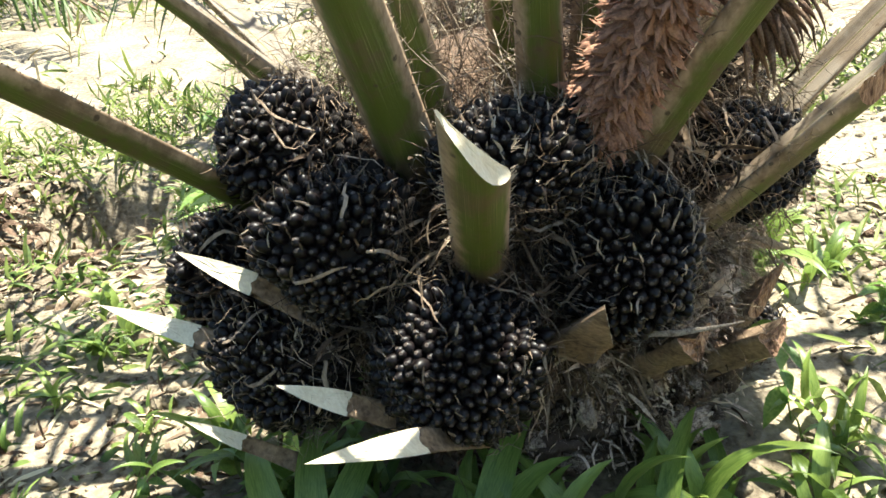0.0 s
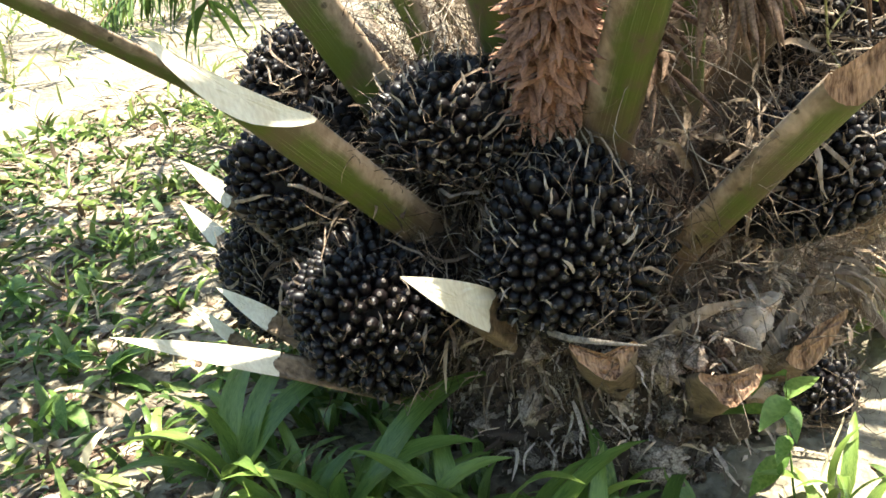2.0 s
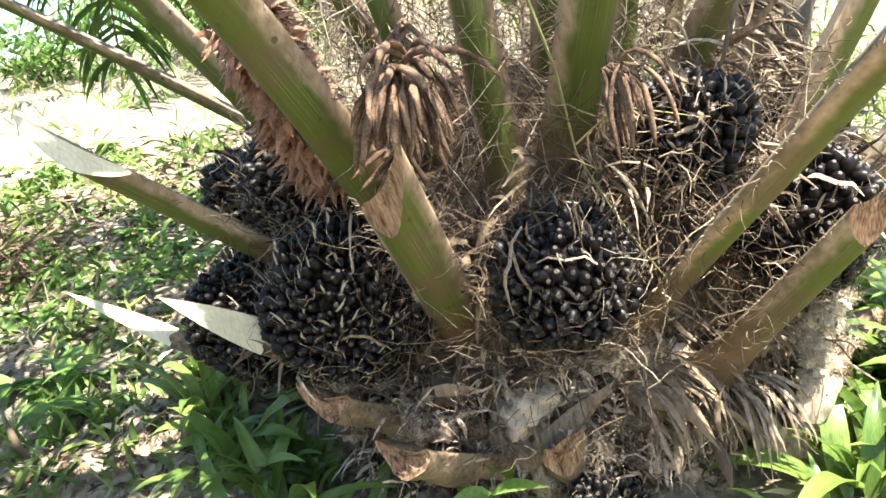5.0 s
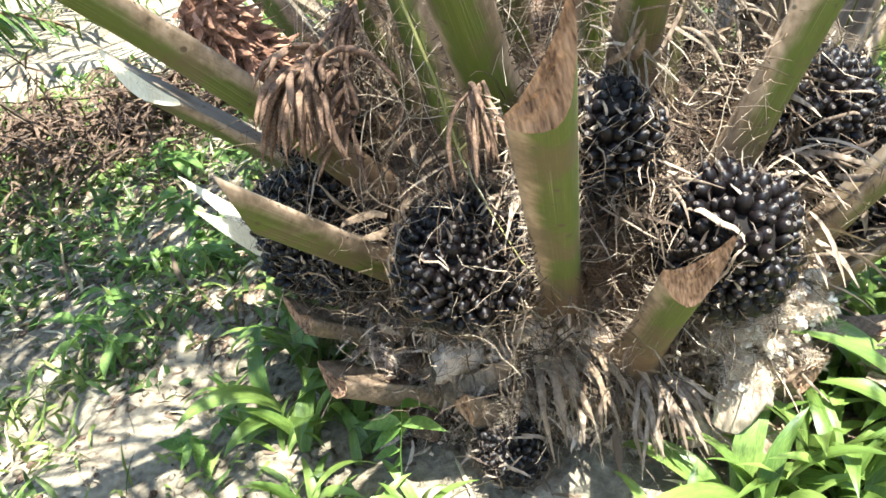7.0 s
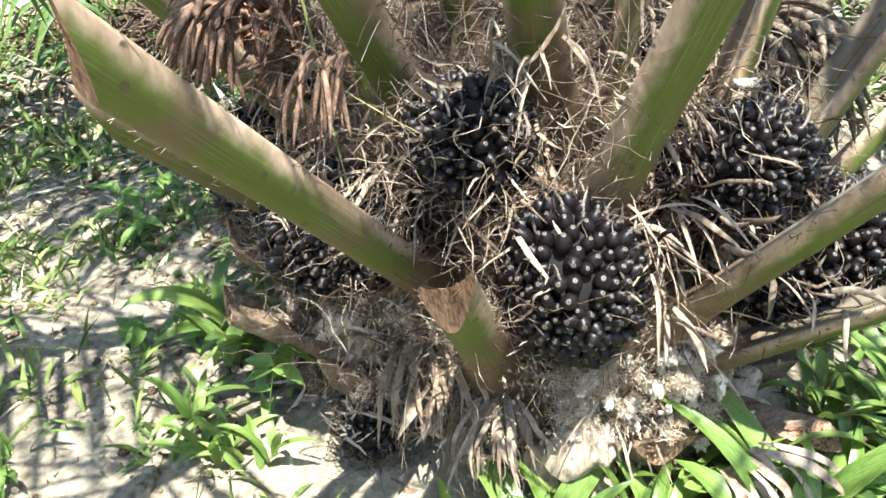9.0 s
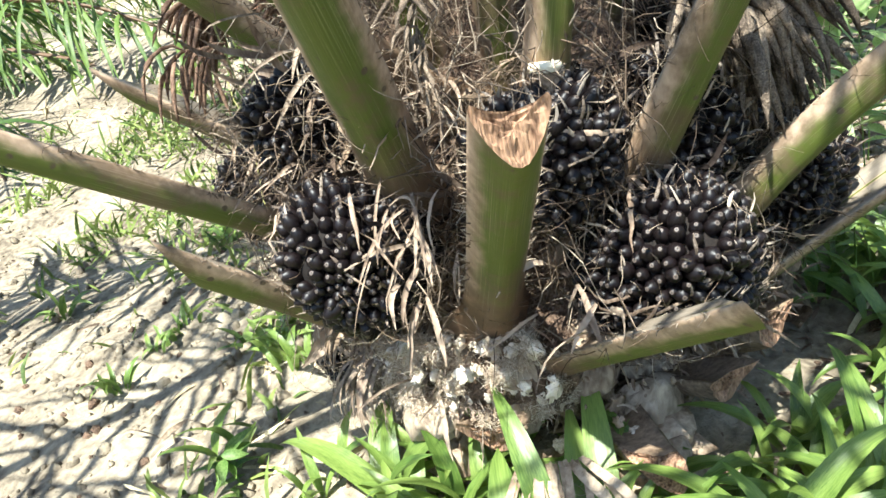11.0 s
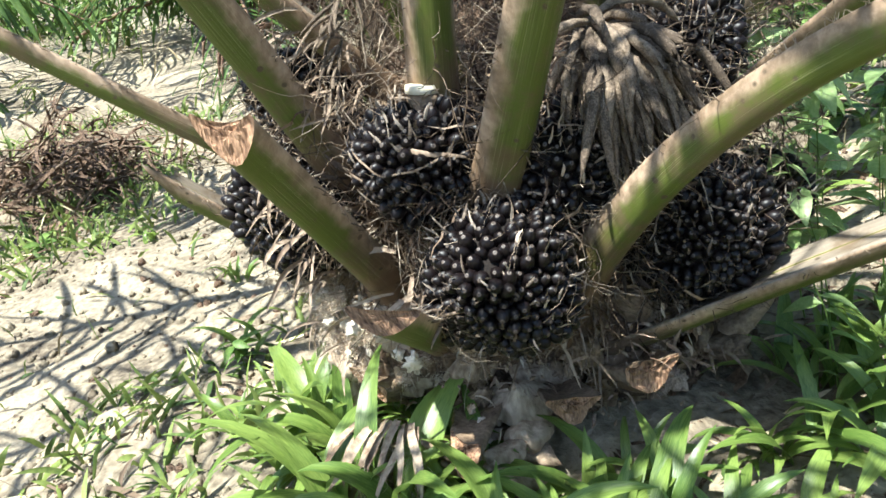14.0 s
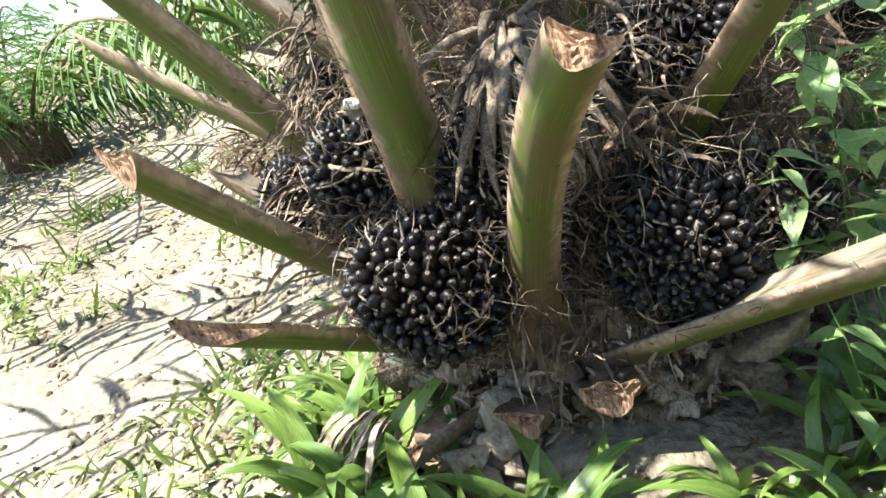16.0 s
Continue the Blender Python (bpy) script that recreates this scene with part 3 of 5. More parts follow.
FRUITS = [fruit_mesh(8, 700 + k) for k in range(6)]


def bunch(centre, R, out, stretch=1.15, cap=112, seed=0, label="ripening oil palm bunch of black glossy fruits"):
    """A packed, uneven head of fruits round a core, with dry spines and torn bracts between them."""
    random.seed(seed)
    centre, out = Vector(centre), Vector(out).normalized()
    holder = new("fruit_bunch")
    holder.parent = palm
    holder.location = centre
    tagged(holder, label=label)
    turn = out.to_track_quat("Z", "Y").to_matrix()
    size = Vector((random.uniform(0.98, 1.10), random.uniform(0.96, 1.06), stretch)) * R

    def swell(c):
        """How far the head bulges out or in along c."""
        return 1 + 0.26 * noise.noise(c * 5.5 + centre * 3) + 0.10 * noise.noise(c * 15 + centre * 5)

    bm = bmesh.new()
    bmesh.ops.create_icosphere(bm, subdivisions=3, radius=1.0)
    for v in bm.verts:
        c = turn @ Vector((v.co.x * size.x, v.co.y * size.y, v.co.z * size.z))
        v.co = c * (0.87 + 0.03 * noise.noise(c * 20 + centre)) * swell(c)
    part("core", bm, CORE, holder, "dark fibrous bunch core")
    area = 4 * math.pi * R * R * (1 + 0.6 * (stretch - 1))
    total = int(area / 0.00052)
    pale, rear_v, rear_f = [], [], []
    for k in range(total):
        u = 1 - 2 * (k + 0.5) / total
        if u < math.cos(radians(cap + 26)):
            break
        a = k * 2.39996 + random.uniform(-0.07, 0.07)
        s = math.sqrt(1 - u * u)
        local = Vector((s * math.cos(a), s * math.sin(a), u))
        nrm = turn @ Vector((local.x / size.x, local.y / size.y, local.z / size.z)).normalized()
        c = turn @ Vector((local.x * size.x, local.y * size.y, local.z * size.z))
        c *= swell(c) + random.uniform(-0.05, 0.03)
        if random.random() < 0.04:
            continue
        lean = (nrm + Vector((random.gauss(0, 0.15), random.gauss(0, 0.15), random.gauss(0.12, 0.15)))).normalized()
        sc = random.uniform(0.80, 1.08)
        place = Matrix.LocRotScale(c - lean * 0.028, lean.to_track_quat("Z", "Y"), (sc, sc, sc * random.uniform(0.85, 1.08)))
        shape = random.choice(FRUITS)
        if u < math.cos(radians(cap)):
            first = len(rear_v)
            rear_v += [place @ v.co for v in shape.vertices]
            rear_f += [tuple(first + i for i in f.vertices) for f in shape.polygons]
            continue
        ob = new("fruit", shape)
        ob.parent = holder
        ob.matrix_basis = place
        if random.random() < 0.50:
            up = (lean * 0.9 + Vector((0, 0, 0.8)) + Vector((random.gauss(0, 0.25), random.gauss(0, 0.25), 0))).normalized()
            st = c + nrm.cross(Vector((0, 0, 1))) * random.uniform(-0.013, 0.013) - nrm * 0.004
            pale.append((strand(st, up, random.uniform(0.020, 0.046), Vector((0, 0, 0.03)), 0.16, 4), random.uniform(0.0012, 0.0036), nrm.cross(up) + nrm * random.gauss(0, 0.4)))
    if pale:
        strips("bract_spine", pale, SPINE, holder, "dry grey-brown bract spines", "stuff", 0.5)
    if rear_v:
        raw("inner_fruit", rear_v, rear_f, CORE, holder, "dark fruits at the back of the bunch", "stuff")
    random.seed(seed + 5)
    loose = []
    for k in range(38):
        v = turn @ Vector((random.gauss(0, 0.8), random.gauss(0, 0.8), random.uniform(0.0, 1))).normalized() * R * 1.14
        loose.append((strand(v, Vector((random.gauss(0, 1), random.gauss(0, 1), random.gauss(-0.2, 0.8))), random.uniform(0.06, 0.18), -v.normalized() * 0.05, 0.26, 9), random.uniform(0.0004, 0.0011)))
    ribbons("loose_fibre", loose, PALE_FIBRE if seed % 3 == 1 else FIBRE, holder)
    straps = []
    for k in range(9):
        v = turn @ Vector((random.gauss(0, 0.9), random.gauss(0, 0.9), random.uniform(0.0, 0.9))).normalized()
        d = v.cross(Vector((random.gauss(0, 0.4), random.gauss(0, 0.4), 1))).normalized() * random.choice((-1, 1)) + Vector((0, 0, random.uniform(-0.8, 0.6)))
        pts = [v * R * 1.08]
        for i in range(6):
            q = pts[-1] + d.normalized() * random.uniform(0.015, 0.036)
            d = d + Vector((random.gauss(0, 0.32), random.gauss(0, 0.32), random.gauss(0, 0.32)))
            g = q.normalized()
            pts.append(g * max(R * swell(g * R), R * 0.9) * random.uniform(1.06, 1.15))
        straps.append((pts, random.uniform(0.0016, 0.0058), v.cross(d)))
    rim = []
    for k in range(64):
        a, tilt = random.uniform(0, 6.283), radians(random.gauss(96, 12))
        pts = []
        sweep = random.uniform(0.35, 1.1) * random.choice((-1, 1))
        for i in range(7):
            b = a + sweep * i / 6
            v = turn @ Vector((math.cos(b) * math.sin(tilt), math.sin(b) * math.sin(tilt), math.cos(tilt) * stretch))
            pts.append(v * R * (1.08 + 0.04 * i * random.random()) + Vector((random.gauss(0, 0.008), random.gauss(0, 0.008), random.gauss(0, 0.008))))
        rim.append((pts, random.uniform(0.0006, 0.0022)))
    ribbons("rim_fibre", rim, HUSK if seed % 2 else FIBRE, holder, "torn fibres of the bunch sheath")
    strips("dry_bract", straps, HUSK, holder, "torn tan bracts draped over the fruits", "stuff", 0.4)
    return holder


BUNCHES = (
    ((-0.45, -0.58, 0.69), 0.150, 1.1), ((-0.28, -0.68, 0.46), 0.175, 1.15), ((0.08, -0.55, 0.53), 0.170, 1.1), ((-0.52, -0.42, 0.88), 0.125, 1.2),
    ((-0.72, -0.38, 0.62), 0.135, 1.1), ((-0.62, -0.56, 0.47), 0.155, 1.1), ((-0.10, -0.55, 0.77), 0.135, 1.1), ((0.43, -0.25, 0.55), 0.15, 1.1),
    ((0.45, 0.01, 0.745), 0.115, 1.2), ((0.54, 0.20, 0.53), 0.138, 1.1), ((0.29, 0.44, 0.67), 0.128, 1.1), ((0.20, 0.58, 0.46), 0.15, 1.15),
    ((-0.22, 0.47, 0.40), 0.150, 1.2), ((-0.40, 0.39, 0.40), 0.11, 1.2), ((0.05, 0.50, 0.62), 0.125, 1.1), ((0.43, -0.25, 0.09), 0.085, 1.1), ((-0.30, 0.29, 0.74), 0.13, 1.2),
)
for k, (c, R, st) in enumerate(BUNCHES):
    o = Vector(c) - AXIS
    o.z = 0.16
    bunch(Vector(c) + o.normalized() * R * 0.05, R * 0.96, o, st, cap=100, seed=800 + k)


def thickets():
    """Dark tangle of old bracts and fibres wedged between neighbouring bunches."""
    rnd = random.Random(850)
    random.seed(851)
    blades, hair = [], []
    for i, (ca, ra, _) in enumerate(BUNCHES):
        for cb, rb, _ in BUNCHES[:i]:
            a, b = Vector(ca), Vector(cb)
            gap = (a - b).length
            if gap > ra + rb + 0.16:
                continue
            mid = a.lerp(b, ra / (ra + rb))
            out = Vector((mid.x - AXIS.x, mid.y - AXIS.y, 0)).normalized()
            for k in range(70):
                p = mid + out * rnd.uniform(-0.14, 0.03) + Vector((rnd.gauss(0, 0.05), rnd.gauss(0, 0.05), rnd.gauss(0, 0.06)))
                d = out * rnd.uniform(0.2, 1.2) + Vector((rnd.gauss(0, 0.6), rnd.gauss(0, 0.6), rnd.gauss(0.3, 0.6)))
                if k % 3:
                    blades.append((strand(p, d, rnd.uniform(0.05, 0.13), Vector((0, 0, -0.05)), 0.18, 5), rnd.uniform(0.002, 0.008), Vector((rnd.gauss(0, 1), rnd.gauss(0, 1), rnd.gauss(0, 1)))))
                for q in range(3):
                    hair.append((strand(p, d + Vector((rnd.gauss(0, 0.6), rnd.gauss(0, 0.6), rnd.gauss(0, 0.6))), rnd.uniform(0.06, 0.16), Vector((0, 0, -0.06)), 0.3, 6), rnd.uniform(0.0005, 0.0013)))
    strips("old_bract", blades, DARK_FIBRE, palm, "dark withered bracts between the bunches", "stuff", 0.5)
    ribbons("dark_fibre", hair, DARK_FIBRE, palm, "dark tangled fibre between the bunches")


thickets()


# ---- dry flower clusters ----
def spike_cluster(root, axis, n, length, spread, mat, label, seed, bend=-0.2, thick=0.009, stem=0.1, aim=None):
    random.seed(seed)
    root, axis = Vector(root), Vector(axis).normalized()
    holder = new("dry_flower_cluster")
    holder.parent = palm
    holder.location = root
    tagged(holder, label=label)
    for k in range(n):
        d = ((Vector(aim).normalized() if aim else axis) + Vector((random.gauss(0, spread), random.gauss(0, spread), random.gauss(0, spread)))).normalized()
        start = axis * random.uniform(0, stem)
        L = length * random.uniform(0.7, 1.15)
        pts = strand(start, d, L, Vector((0, 0, bend)), 0.08, 7)
        bm = bmesh.new()
        rows = []
        for i, p in enumerate(pts):
            t = (pts[min(i + 1, 7)] - pts[max(i - 1, 0)]).normalized()
            u = t.orthogonal().normalized()
            v = t.cross(u)
            f = i / 7
            r = thick * (0.55 + 1.5 * f * (1 - f) + 0.35 * f) * (1 - f ** 6 * 0.9)
            rows.append([bm.verts.new(p + (u * math.cos(a) + v * math.sin(a)) * r * random.uniform(0.72, 1.22)) for a in (0, 0.9, 1.8, 2.7, 3.6, 4.5, 5.4)])
        for i in range(7):
            for a in range(7):
                bm.faces.new((rows[i][a], rows[i][(a + 1) % 7], rows[i + 1][(a + 1) % 7], rows[i + 1][a]))
        bm.faces.new(rows[-1])
        part("spike", bm, mat, holder)
    return holder


def flaky_column(foot, top, radius, n, mat, label, seed):
    """Old flower stalk wrapped in overlapping papery scales that curl away from it, tier over tier."""
    random.seed(seed)
    foot, top = Vector(foot), Vector(top)
    axis = (top - foot).normalized()
    a1 = axis.orthogonal().normalized()
    a2 = axis.cross(a1)
    holder = new("scaly_flower_stalk")
    holder.parent = palm
    holder.location = foot
    tagged(holder, label=label)
    length = (top - foot).length
    bm = bmesh.new()
    rows = []
    for i in range(13):
        f = i / 12
        rows.append([bm.verts.new(axis * length * f + (a1 * math.cos(b) + a2 * math.sin(b)) * radius * (0.78 + 0.25 * noise.noise(Vector((math.cos(b) * 2, math.sin(b) * 2, f * 9)))) * (1 - 0.25 * f)) for b in [k * 0.5236 for k in range(12)]])
    for i in range(12):
        for k in range(12):
            bm.faces.new((rows[i][k], rows[i][(k + 1) % 12], rows[i + 1][(k + 1) % 12], rows[i + 1][k]))
    part("stalk", bm, mat, holder, "brown fibrous flower stalk")
    scales = []
    for k in range(n):
        f = (k + random.random()) / n
        b = k * 2.39996 + random.uniform(-0.3, 0.3)
        rad = a1 * math.cos(b) + a2 * math.sin(b)
        tang = axis.cross(rad)
        p = axis * length * f + rad * radius * 0.7 * (1 - 0.2 * f)
        d = rad * 0.6 + tang * random.gauss(0, 0.6) - axis * random.uniform(0.0, 0.6)
        pts = [p]
        step = random.uniform(0.03, 0.07) / 5
        for i in range(5):
            d = (d.normalized() + Vector((0, 0, -0.06)) + tang * random.gauss(0, 0.2) + axis * random.gauss(0, 0.12)).normalized()
            pts.append(pts[-1] + d * step)
        scales.append((pts, random.uniform(0.004, 0.013), tang + axis * random.gauss(0, 0.5)))
    strips("scale", scales, mat, holder, "curled papery scales", "stuff", 0.5)
    return holder


flaky_column((0.065, -0.525, 0.79), (0.235, -0.665, 1.12), 0.070, 900, RED_SPIKE, "reddish brown flower stalk wrapped in dry papery scales", 901)
spike_cluster((0.34, -0.42, 0.98), (0.5, -0.5, -0.2), 60, 0.18, 0.42, BROWN_SPIKE, "brown drooping dried flower spikes", 902, -0.32, 0.0064, 0.07, (0.75, -0.65, 0.15))
spike_cluster((0.20, -0.36, 1.06), (0.2, -0.3, -1), 34, 0.13, 0.4, BROWN_SPIKE, "brown dried flower spikes", 906, -0.14, 0.0055, 0.26, (0.55, -0.75, -0.3))
spike_cluster((-0.03, 0.45, 0.85), (-0.22, 0.8, 0.0), 165, 0.27, 0.38, GREY_SPIKE, "grey-brown fan of dried flower spikes", 903, -0.32, 0.0092)
spike_cluster((0.50, -0.16, 0.90), (0.8, -0.2, 0.1), 18, 0.15, 0.4, BROWN_SPIKE, "brown withered flower spikes", 904, -0.42, 0.0042)
spike_cluster((0.33, 0.27, 1.06), (0.3, 0.2, -1), 30, 0.11, 0.5, GREY_SPIKE, "grey-brown withered flower spikes", 905, -0.2, 0.0036, 0.26, (0.6, 0.5, 0.0))


# ---- fibre mats, sheaths and debris on the palm ----
def fibre_mat(n, rlow, rhigh, zlow, zhigh, mat, label, seed, length=0.12, curl=0.3, az=(-180, 180), thick=0.0012):
    random.seed(seed)
    out = []
    for k in range(n):
        a = radians(random.uniform(*az))
        r, z = random.uniform(rlow, rhigh), random.uniform(zlow, zhigh)
        rad = Vector((math.cos(a), math.sin(a), 0))
        tang = Vector((-rad.y, rad.x, 0))
        d = tang * random.gauss(0, 0.7) + Vector((0, 0, random.gauss(0.1, 0.8))) + rad * random.uniform(0.0, 0.7)
        out.append((strand(AXIS + rad * r + Vector((0, 0, z)), d, length * random.uniform(0.5, 1.6), Vector((0, 0, -0.08)), curl, 6), thick * random.uniform(0.5, 1.4)))
    ribbons("fibre_mat", out, mat, palm, label)


fibre_mat(1300, 0.36, 0.52, 0.62, 1.0, FIBRE, "tangled brown leaf-base fibre", 1001)
fibre_mat(900, 0.48, 0.66, 0.28, 0.75, FIBRE, "tangled brown leaf-base fibre", 1002)
fibre_mat(380, 0.40, 0.60, 0.3, 0.95, PALE_FIBRE, "loose pale leaf-base fibre", 1003, 0.16, 0.2)
fibre_mat(420, 0.56, 0.70, 0.34, 0.82, FIBRE, "curled brown fibre hanging over the bunches", 1006, 0.11, 0.5, thick=0.0010)
fibre_mat(160, 0.56, 0.70, 0.34, 0.82, PALE_FIBRE, "curled pale fibre hanging over the bunches", 1007, 0.10, 0.5, thick=0.0010)
fibre_mat(230, 0.54, 0.70, 0.36, 0.86, PALE_FIBRE, "curled pale fibre hanging over the bunches", 1008, 0.13, 0.34, az=(-25, 75), thick=0.0016)
fibre_mat(150, 0.52, 0.66, 0.34, 0.80, PALE_FIBRE, "curled pale fibre hanging over the bunches", 1009, 0.12, 0.34, az=(75, 135), thick=0.0014)
fibre_mat(500, 0.50, 0.68, 0.36, 0.86, FIBRE, "tangled brown fibre between the bunches", 1010, 0.13, 0.3, az=(-30, 135), thick=0.0016)
fibre_mat(1500, 0.20, 0.40, 0.80, 1.25, FIBRE, "tangled brown leaf-base fibre", 1004, 0.2, 0.15)
fibre_mat(500, 0.22, 0.44, 0.75, 1.2, PALE_FIBRE, "loose pale leaf-base fibre", 1005, 0.2, 0.12, thick=0.0016)


def sheath(root, az, n, length, mat, label, seed, wide=0.02, fall=-0.25, spread=0.35):
    """Torn dry sheath: long curling straps hanging from one place."""
    random.seed(seed)
    items = []
    for k in range(n):
        d = direction(az + random.gauss(0, 28), random.uniform(-30, 40))
        start = Vector(root) + Vector((random.gauss(0, 0.04), random.gauss(0, 0.04), random.gauss(0, 0.03)))
        pts = strand(start, d, length * random.uniform(0.6, 1.2), Vector((0, 0, fall)), 0.10, 6)
        items.append((pts, wide * random.uniform(0.4, 1.3), Vector((random.gauss(0, spread), random.gauss(0, spread), 1))))
    strips("dry_sheath", items, mat, palm, label, "stuff", 0.5)


sheath((0.43, -0.08, 0.22), -5, 9, 0.11, HUSK, "torn dry tan leaf sheath", 1101, 0.016, -0.45)
sheath((0.43, 0.02, 0.22), 8, 30, 0.15, HUSK, "torn dry tan leaf sheath", 1102, 0.006, -0.55)
sheath((0.42, 0.25, 0.24), 35, 36, 0.15, HUSK, "torn dry tan leaf sheath", 1103, 0.005)
sheath((0.36, 0.42, 0.60), 50, 7, 0.08, HUSK, "pale dry bracts", 1104, 0.009, 0.1)
sheath((-0.2, 0.45, 0.66), 110, 12, 0.11, HUSK, "pale dry bracts", 1105, 0.008, -0.1)
sheath((0.50, 0.05, 0.86), 5, 9, 0.12, HUSK, "pale dry bracts", 1106, 0.009, 0.1)
sheath((0.50, 0.09, 0.66), 10, 26, 0.14, HUSK, "pale curled bracts over a fruit bunch", 1113, 0.0045, -0.15, 1.0)
sheath((0.52, 0.31, 0.62), 40, 22, 0.15, HUSK, "pale curled bracts over a fruit bunch", 1114, 0.0045, -0.2, 1.0)
sheath((0.44, 0.10, 0.90), 10, 20, 0.14, PALE_FIBRE, "pale curled bracts over a fruit bunch", 1115, 0.004, -0.25, 1.0)
sheath((0.40, 0.30, 0.80), 40, 20, 0.14, HUSK, "pale curled bracts over a fruit bunch", 1116, 0.0045, -0.2, 1.0)
sheath((0.14, 0.50, 0.58), 85, 20, 0.12, HUSK, "pale curled bracts beside a fruit bunch", 1117, 0.004, -0.2, 1.0)
sheath((0.44, -0.12, 0.70), -8, 20, 0.14, HUSK, "pale curled bracts over a fruit bunch", 1118, 0.0045, -0.2, 1.0)
sheath((0.50, 0.34, 0.52), 45, 14, 0.13, HUSK, "torn brown bracts beside a fruit bunch", 1108, 0.006, -0.2, 1.0)
sheath((0.33, 0.54, 0.46), 60, 12, 0.12, HUSK, "torn brown bracts beside a fruit bunch", 1109, 0.006, -0.2, 1.0)
sheath((-0.14, -0.66, 0.44), -80, 14, 0.14, HUSK, "torn brown bracts beside a fruit bunch", 1110, 0.006, -0.1, 1.0)
sheath((-0.12, -0.56, 0.62), -70, 12, 0.12, FIBRE, "torn brown bracts beside a fruit bunch", 1111, 0.006, -0.1, 1.0)
sheath((-0.25, -0.62, 0.70), -100, 12, 0.13, FIBRE, "torn brown bracts beside a fruit bunch", 1112, 0.006, -0.2, 1.0)
sheath((0.05, 0.5, 0.28), 90, 34, 0.13, HUSK, "torn dry tan leaf sheath", 1107, 0.004)
for k, a in enumerate(range(-170, 190, 16)):
    rad = direction(a, 0)
    sheath(AXIS + rad * (0.41 if -70 < a < 15 else 0.47) + Vector((0, 0, 0.30)), a, 26, 0.12, HUSK if k % 2 else STUB, "torn dry leaf sheath", 1120 + k, 0.0036, -0.35)


def mulch(n, az, r, z, size, seed, label, mat=None):
    """Crumbs of rotted leaf base clinging to the trunk."""
    random.seed(seed)
    verts, faces = [], []
    for k in range(n):
        a = radians(random.uniform(*az))
        rr, zz = random.uniform(*r), random.uniform(*z)
        c = AXIS + Vector((math.cos(a) * rr, math.sin(a) * rr, zz))
        s = size * random.uniform(0.4, 1.5)
        first = len(verts)
        turn = Euler((random.uniform(0, 6), random.uniform(0, 6), random.uniform(0, 6))).to_matrix()
        for p in ((1, 0, 0), (-1, 0, 0), (0, 0.6, 0), (0, -0.6, 0), (0, 0, 0.5), (0, 0, -0.5)):
            verts.append(c + turn @ (Vector(p) * s * random.uniform(0.6, 1.3)))
        for f in ((0, 2, 4), (2, 1, 4), (1, 3, 4), (3, 0, 4), (2, 0, 5), (1, 2, 5), (3, 1, 5), (0, 3, 5)):
            faces.append(tuple(first + i for i in f))
    raw("rotted_leaf_base", verts, faces, mat or MULCH, palm, label, "stuff", smooth=False)


mulch(700, (-115, -45), (0.47, 0.56), (0.0, 0.38), 0.007, 1201, "crumbling brown rotted leaf base", CHIP)
mulch(600, (-50, 10), (0.40, 0.50), (0.0, 0.40), 0.007, 1206, "crumbling brown rotted leaf base", CHIP)
mulch(400, (5, 110), (0.46, 0.64), (0.05, 0.32), 0.008, 1202, "crumbling pale rotted leaf base", STUB)
mulch(400, (12, 72), (0.56, 0.69), (0.18, 0.37), 0.006, 1205, "crumbling bleached rotted leaf base", BLEACHED)


def torn_plates(n, az, r, z, size, mat, seed, label):
    """Curled, torn plates of old leaf base clinging to the trunk."""
    random.seed(seed)
    items = []
    for k in range(n):
        a = radians(random.uniform(*az))
        rad = Vector((math.cos(a), math.sin(a), 0))
        tang = Vector((-rad.y, rad.x, 0))
        start = AXIS + rad * random.uniform(*r) + Vector((0, 0, random.uniform(*z)))
        d = tang * random.gauss(0, 0.8) + Vector((0, 0, random.gauss(0.1, 0.6))) + rad * random.uniform(0.1, 0.9)
        pts = strand(start, d, size * random.uniform(0.5, 1.4), rad * 0.1 - Vector((0, 0, 0.18)), 0.22, 5)
        items.append((pts, size * random.uniform(0.03, 0.11), tang * random.gauss(0, 1) + Vector((0, 0, random.gauss(0, 1)))))
    strips("torn_leaf_base", items, mat, palm, label, "stuff", 0.6)


torn_plates(130, (5, 112), (0.50, 0.64), (0.10, 0.38), 0.05, MULCH, 1251, "pale torn plates of old leaf base")
torn_plates(260, (5, 135), (0.48, 0.62), (0.06, 0.40), 0.05, STUB, 1252, "brown torn plates of old leaf base")
torn_plates(300, (-50, 5), (0.40, 0.50), (0.04, 0.42), 0.06, CHIP, 1255, "brown torn plates of old leaf base")
torn_plates(380, (-115, -45), (0.46, 0.57), (0.02, 0.38), 0.06, CHIP, 1253, "brown torn plates of old leaf base")
torn_plates(300, (-180, 180), (0.42, 0.56), (0.40, 0.80), 0.10, STUB, 1254, "brown torn plates of old leaf base")
mulch(700, (110, 260), (0.44, 0.56), (0.0, 0.3), 0.016, 1203, "crumbling brown rotted leaf base", TRUNK)


